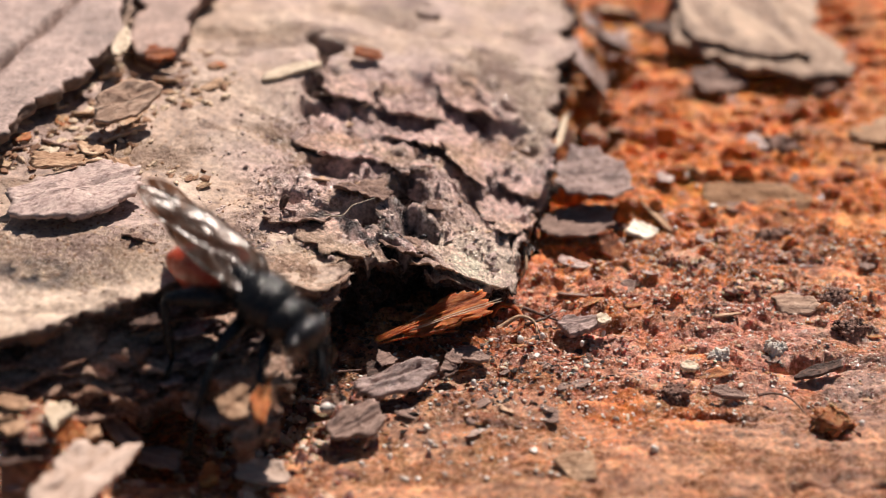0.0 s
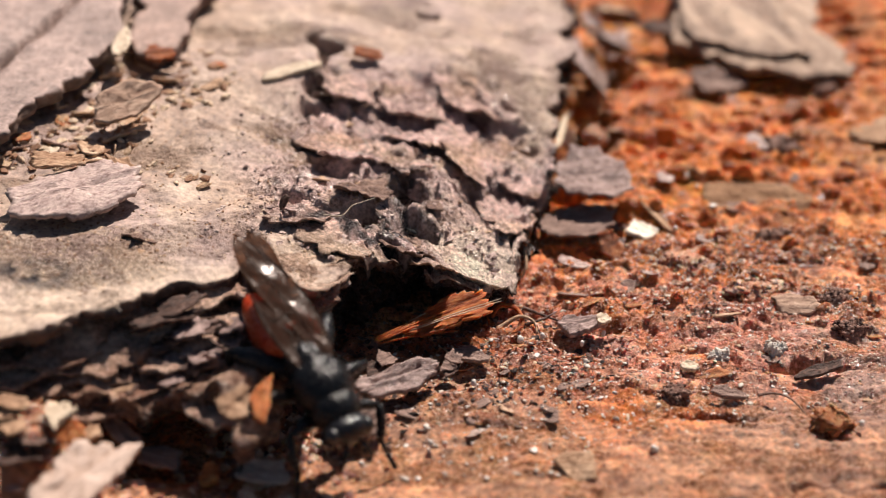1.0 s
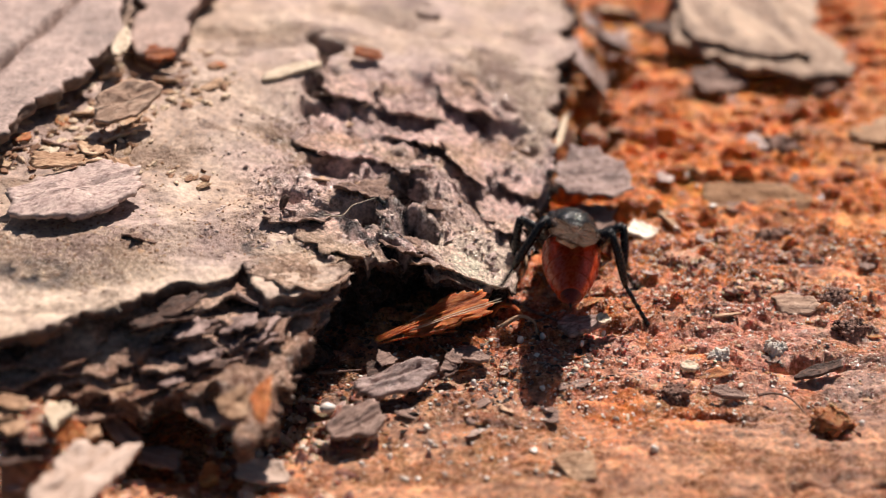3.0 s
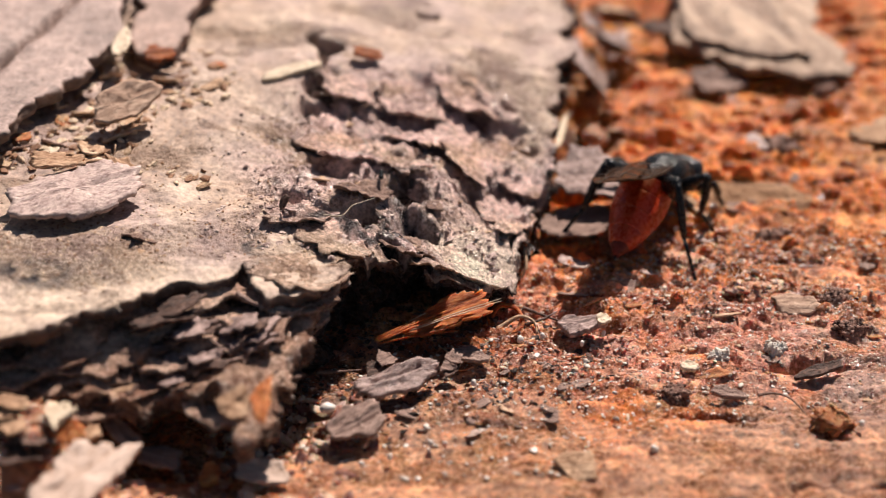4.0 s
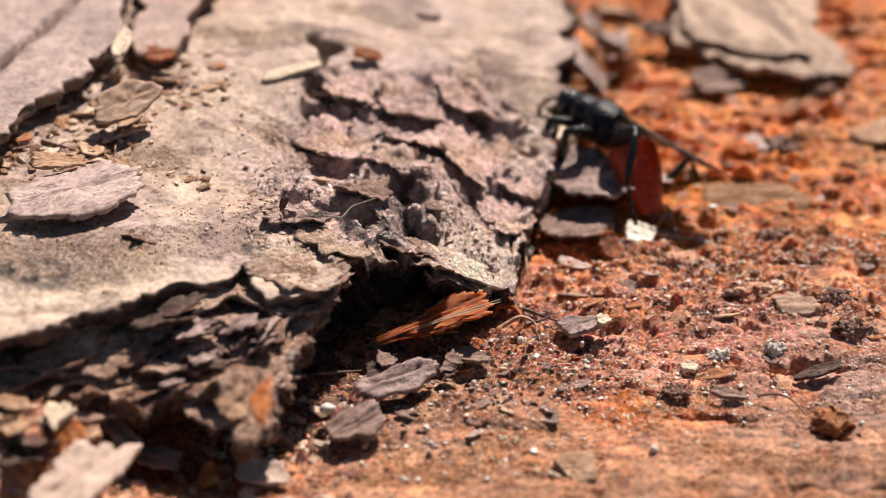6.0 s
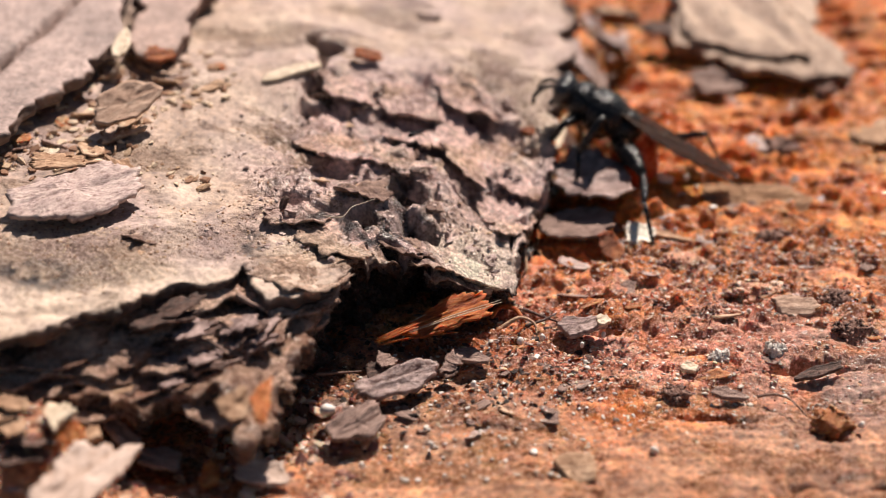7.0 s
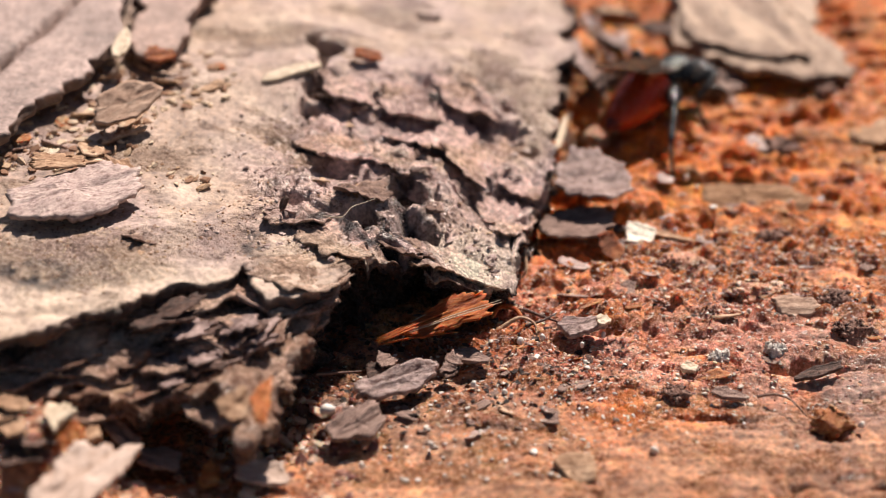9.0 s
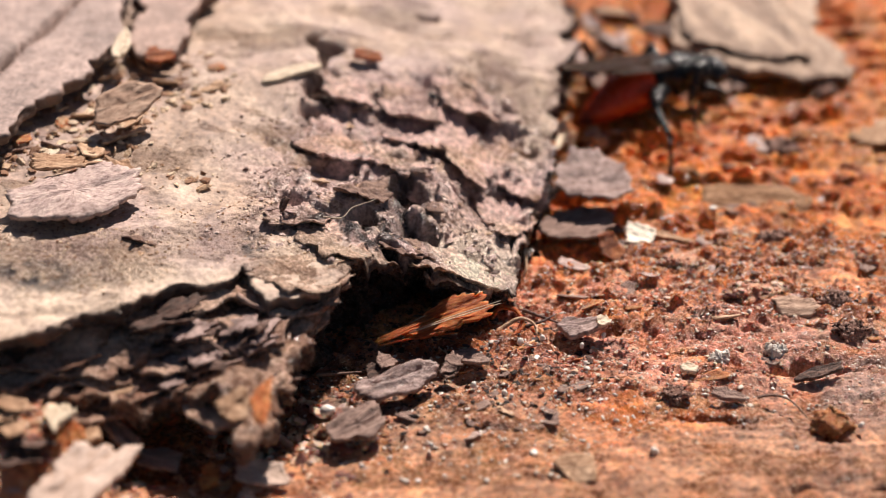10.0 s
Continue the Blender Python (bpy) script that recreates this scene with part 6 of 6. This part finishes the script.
# seconds, place on the bark (mm), heading
ANT = [
    (0.0, -1.08, -4.25, 3.11, 200), (0.6, -1.38, -4.56, 3.42, 150), (1.2, -1.51, -4.46, 3.69, 130), (2.0, -1.66, -4.40, 3.86, 140), (2.7, -2.72, -4.33, 4.63, 130), (3.8, -2.83, -1.95, 5.01, 90),
    (4.2, -2.86, -1.78, 5.12, 95), (4.4, -2.97, -1.30, 5.15, 105), (4.6, -3.18, -0.44, 5.17, 110), (4.8, -3.32, 0.88, 4.97, 100), (5.0, -3.44, 1.08, 4.98, 90), (5.4, -3.23, 1.27, 4.97, 50),
    (5.7, -3.22, 1.77, 4.96, 50), (6.8, -1.41, 2.69, 4.73, 20), (7.2, -1.19, 2.78, 4.68, 50), (7.4, -0.90, 3.64, 4.55, 60), (7.6, -0.74, 4.38, 4.49, 60), (8.0, -0.41, 5.02, 4.42, 60),
    (8.4, -0.22, 5.77, 4.46, 90), (8.7, -0.45, 6.58, 4.59, 120), (9.0, -0.50, 6.82, 4.56, 110), (10.0, -0.50, 6.90, 4.58, 110)]

# seconds, place of the thorax (mm), roll, pitch, heading, droop of the abdomen (degrees)
WASP = [
    (0.0, -7.63, -14.31, 7.09, 9, 19, -40, 32),
    (0.1, -7.34, -16.77, 6.60, 1, 18, -55, 24),
    (0.2, -6.75, -17.64, 5.85, -7, 23, -63, 23),
    (0.3, -6.62, -17.09, 5.43, -21, 26, -65, 25),
    (0.4, -6.47, -16.27, 5.31, -21, 34, -71, 30),
    (0.5, -6.48, -15.82, 5.20, -26, 32, -75, 32),
    (0.6, -6.42, -15.79, 5.22, -23, 32, -75, 36),
    (0.7, -6.37, -15.29, 5.25, -22, 29, -74, 35),
    (0.8, -6.27, -14.77, 5.11, -8, 27, -76, 24),
    (0.9, -5.69, -15.11, 4.79, -2, 23, -66, 24),
    (1.0, -5.20, -16.19, 4.44, -0, 26, -57, 21),
    (1.1, -5.56, -15.71, 4.27, -4, 24, -64, 24),
    (1.2, -5.89, -15.13, 4.26, -4, 23, -63, 24),
    (1.3, -5.21, -15.56, 4.12, 3, 19, -54, 24),
    (1.4, -3.52, -15.14, 4.25, 14, 6, -31, 24),
    (1.5, -1.99, -14.64, 4.07, 12, -4, -25, 24),
    (1.6, -0.24, -14.02, 3.62, 11, -15, -27, 24),
    (1.7, 0.67, -12.81, 3.12, 11, -12, -12, 24),
    (1.8, 2.92, -11.65, 2.74, 3, 2, 12, 24),
    (1.9, 4.30, -10.13, 2.58, 20, 7, 27, 62),
    (2.0, 5.25, -8.27, 2.82, 22, 9, 57, 24),
    (2.1, 4.68, -7.28, 2.90, 5, 18, 87, 15),
    (2.2, 5.08, -5.27, 2.95, 2, 22, 83, 36),
    (2.3, 5.41, -3.61, 2.97, 2, 21, 83, 33),
    (2.4, 5.52, -3.52, 2.98, 5, 20, 83, 31),
    (2.5, 5.52, -3.68, 2.97, 4, 21, 83, 27),
    (2.6, 5.43, -3.85, 2.97, 3, 21, 85, 23),
    (2.7, 5.24, -4.44, 2.96, 5, 22, 89, 19),
    (3.8, 9.89, 2.15, 2.96, -2, 15, 76, 25),
    (3.9, 10.16, 1.99, 2.96, -1, 17, 68, 28),
    (4.0, 10.32, 2.07, 2.95, -9, 18, 60, 37),
    (4.1, 10.65, 2.06, 2.95, -12, 16, 58, 33),
    (4.2, 10.34, 4.08, 2.95, -3, 9, 63, 27),
    (4.3, 10.62, 6.33, 2.97, 2, 16, 77, 33),
    (4.4, 10.40, 6.37, 2.97, 3, 14, 84, 25),
    (4.5, 9.89, 6.19, 2.95, 17, 15, 104, 33),
    (4.6, 9.09, 6.41, 3.06, 32, 4, 123, 28),
    (4.7, 9.13, 5.80, 3.10, 41, 6, 122, 26),
    (4.8, 9.18, 5.74, 3.12, 44, 10, 122, 33),
    (5.0, 9.00, 6.54, 3.14, 38, 5, 126, 33),
    (5.2, 9.11, 6.35, 3.14, 43, 8, 125, 38),
    (5.5, 8.88, 6.35, 3.15, 38, 6, 126, 32),
    (5.7, 8.78, 6.36, 3.14, 41, 4, 128, 34),
    (6.8, 8.63, 6.44, 3.69, 7, -29, 164, 50),
    (6.9, 8.62, 6.40, 3.70, 7, -29, 164, 48),
    (7.0, 8.70, 6.61, 3.65, 7, -28, 163, 49),
    (7.2, 8.55, 6.47, 3.66, 7, -28, 163, 48),
    (7.3, 9.31, 7.94, 3.28, 10, -32, 171, 38),
    (7.4, 10.05, 8.22, 3.00, -4, -8, 131, 69),
    (7.5, 9.96, 6.91, 2.94, 13, 24, 114, 40),
    (7.6, 10.14, 6.42, 2.94, 14, 23, 110, 38),
    (7.7, 10.11, 6.66, 2.94, 11, 23, 108, 38),
    (7.8, 11.31, 8.38, 2.97, 1, 16, 86, 34),
    (7.9, 10.54, 8.98, 2.97, -1, 15, 89, 31),
    (8.0, 10.37, 10.27, 2.96, 7, 17, 95, 32),
    (8.1, 10.19, 10.30, 2.94, 11, 20, 100, 36),
    (8.2, 9.55, 9.27, 2.93, 13, 25, 110, 34),
    (8.3, 9.59, 9.06, 2.93, 15, 30, 111, 32),
    (8.4, 9.67, 9.06, 2.94, 16, 29, 109, 31),
    (8.5, 9.78, 8.92, 2.94, 14, 20, 106, 33),
    (8.6, 10.32, 10.27, 2.93, 10, 14, 100, 36),
    (8.7, 11.12, 11.21, 2.94, 11, 14, 89, 29),
    (8.8, 11.49, 11.89, 2.93, -2, 20, 64, 31),
    (8.9, 11.59, 12.56, 2.91, -3, 19, 56, 26),
    (9.0, 11.89, 13.04, 2.88, -2, 18, 50, 31),
    (9.2, 12.21, 13.08, 2.84, -3, 17, 43, 28),
    (9.5, 12.25, 13.53, 2.79, -3, 14, 39, 25),
    (9.7, 11.92, 13.53, 2.73, -3, 11, 35, 23),
    (10.0, 11.86, 13.84, 2.65, -3, 9, 28, 29),
]


# where a foot stands for a while: leg, side, from, to, place (mm)
STANDS = [("hind", 1, 4.6, 5.9, (9.28, -0.43, 0.30)), ("hind", -1, 4.6, 5.9, (14.25, 4.06, 0.40)), ("hind", 1, 6.4, 7.3, (10.09, -1.04, 0.30)), ("hind", -1, 6.4, 7.3, (14.16, 7.27, 0.50)),
          ("mid", 1, 6.4, 7.3, (6.52, 3.23, 1.60)), ("hind", 1, 8.95, 9.7, (7.41, 12.99, 1.50)), ("hind", 1, 9.7, 10.0, (6.16, 13.85, 2.60)), ("hind", -1, 8.95, 10.0, (11.50, 5.45, 0.30)), ("mid", -1, 8.95, 10.0, (13.33, 10.85, 0.40)),
          ("hind", -1, 1.9, 2.05, (0.40, -10.08, 0.50)), ("mid", -1, 1.9, 2.05, (5.50, -11.91, 0.30)), ("fore", -1, 1.9, 2.05, (7.69, -8.49, 0.30))]


def footing(x, y):
    """The height of what a foot finds underneath."""
    px, py = np.array([x]), np.array([y])
    return float(bark_base(px, py)[0]) if inside(px, py, OUTLINE)[0] else 0.2


def along(d, up):
    """A turn whose x axis points along d."""
    x = d.normalized()
    y = up.cross(x).normalized()
    return Matrix((x, y, x.cross(y))).transposed().to_4x4()


def stride():
    """Feet stay where they stand and are moved on in turn as the body leaves them behind."""
    times = [k * 0.05 for k in range(201)]
    table = np.array(WASP)
    body = []
    for t in times:
        x, y, z, r, p, h = [float(np.interp(t, table[:, 0], table[:, k])) for k in range(1, 7)]
        body.append(pose(x, y, z, r, p, h))
    for n, (which, s, o, (la, lb, lc), femur, tibia, foot) in enumerate(wasp_legs):
        rest = {"hind": Vector((-3.9, 3.4 * s, 0)), "mid": Vector((-0.3, 3.6 * s, 0)), "fore": Vector((3.4, 2.3 * s, 0))}[which]
        phase = (which == "mid") ^ (s > 0)
        rows, toe, swing, begin, goal = [], None, 0.0, None, None
        for k, t in enumerate(times):
            ahead = body[min(k + 3, 200)] @ rest
            held = [Vector(p) for w2, s2, t0, t1, p in STANDS if (w2, s2) == (which, s) and t0 <= t <= t1]
            want = held[0] if held else Vector((ahead.x, ahead.y, 0))
            if not held:
                floor = (body[k] @ o).z
                want.z = min(max(footing(want.x, want.y), floor - 4.2), floor - 2.0)
            if toe is None:
                toe = want.copy()
            free = (int(t / 0.1) % 2 == 0) == phase
            if swing <= 0 and (want - toe).length > (0.3 if held else 1.4) and (free or (want - toe).length > 2.6):
                swing, begin, goal = 1.0, toe.copy(), want.copy()
            if swing > 0:
                swing -= 0.5
                toe = begin.lerp(goal, 1 - swing) + Vector((0, 0, 0.7 if swing > 0.2 else 0.0))
            inv = body[k].inverted()
            tip, lift = inv @ toe, inv.to_3x3() @ Vector((0, 0, 1))
            back = Vector((o.x - tip.x, o.y - tip.y, 0))
            back = back.normalized() if back.length > 0.01 else Vector((0, -s, 0))
            ankle = tip + lc * (0.55 * back + 0.8 * lift).normalized()
            d = ankle - o
            reach = min(max(d.length, abs(la - lb) + 0.3), 0.97 * (la + lb))
            d = d.normalized() * reach
            ankle = o + d
            side = lift * (0.12 if which == "hind" else 0.6) + Vector((-1.5 if which == "hind" else 0.0, 1.2 * s, 0))
            side = (side - d.normalized() * side.dot(d.normalized())).normalized()
            u = (reach * reach + la * la - lb * lb) / (2 * reach)
            knee = o + d.normalized() * u + side * math.sqrt(max(0.01, la * la - u * u))
            rows.append((t, [(Vector((0, 0, 0)), knee - o), (knee - o, ankle - knee), (ankle - o, tip - ankle)], side))
        for piece, i in ((femur, 0), (tibia, 1), (foot, 2)):
            walk(piece, [(t, Matrix.Translation(q[i][0] * MM) @ along(q[i][1], up)) for t, q, up in rows])


def motions():
    walk(wasp, [(t, spot(x, y, z, r, p, h)) for t, x, y, z, r, p, h, d in WASP])
    walk(wasp_abdomen, [(t, spot(-0.8, 0, -0.2, 0, -max(d, 24), 0)) for t, x, y, z, r, p, h, d in WASP])
    walk(ant, [(t, spot(x, y, z, 0, 0, h)) for t, x, y, z, h in ANT])
    walk(pale_chip, [(0.0, spot(9.49, 1.00, 0.50, -10, 3, -40)), (2.7, spot(9.49, 1.00, 0.50, -10, 3, -40)), (3.5, spot(9.49, 1.00, 0.50, -10, 3, -40)),
                     (4.0, spot(9.39, 1.15, 0.60, -14, 0, -35)), (4.5, spot(9.41, 0.71, 0.55, 6, 6, -25)), (10.0, spot(9.41, 0.71, 0.55, 6, 6, -25))])
    walk(tan_splinter, [(0.0, spot(10.37, 2.42, 0.60, 0, 10, -62)), (2.7, spot(10.37, 2.42, 0.60, 0, 10, -62)), (3.8, spot(12.44, 3.13, 0.50, 0, 4, -62)),
                        (4.1, spot(12.44, 3.13, 0.50, 0, 4, -62)), (4.6, spot(10.68, 1.01, 0.30, 0, 2, -20)), (10.0, spot(10.68, 1.01, 0.30, 0, 2, -20))])
    walk(rust_crumb, [(0.0, spot(6.31, 7.80, 0.60)), (5.7, spot(6.31, 7.80, 0.60)), (6.3, spot(5.72, 7.28, 2.20)), (6.8, spot(4.34, 6.53, 3.00, 20, 0, 40)),
                      (7.2, spot(4.34, 6.53, 3.00, 20, 0, 40)), (7.5, spot(6.31, 7.80, 0.60)), (10.0, spot(6.31, 7.80, 0.60))])
    stride()


motions()
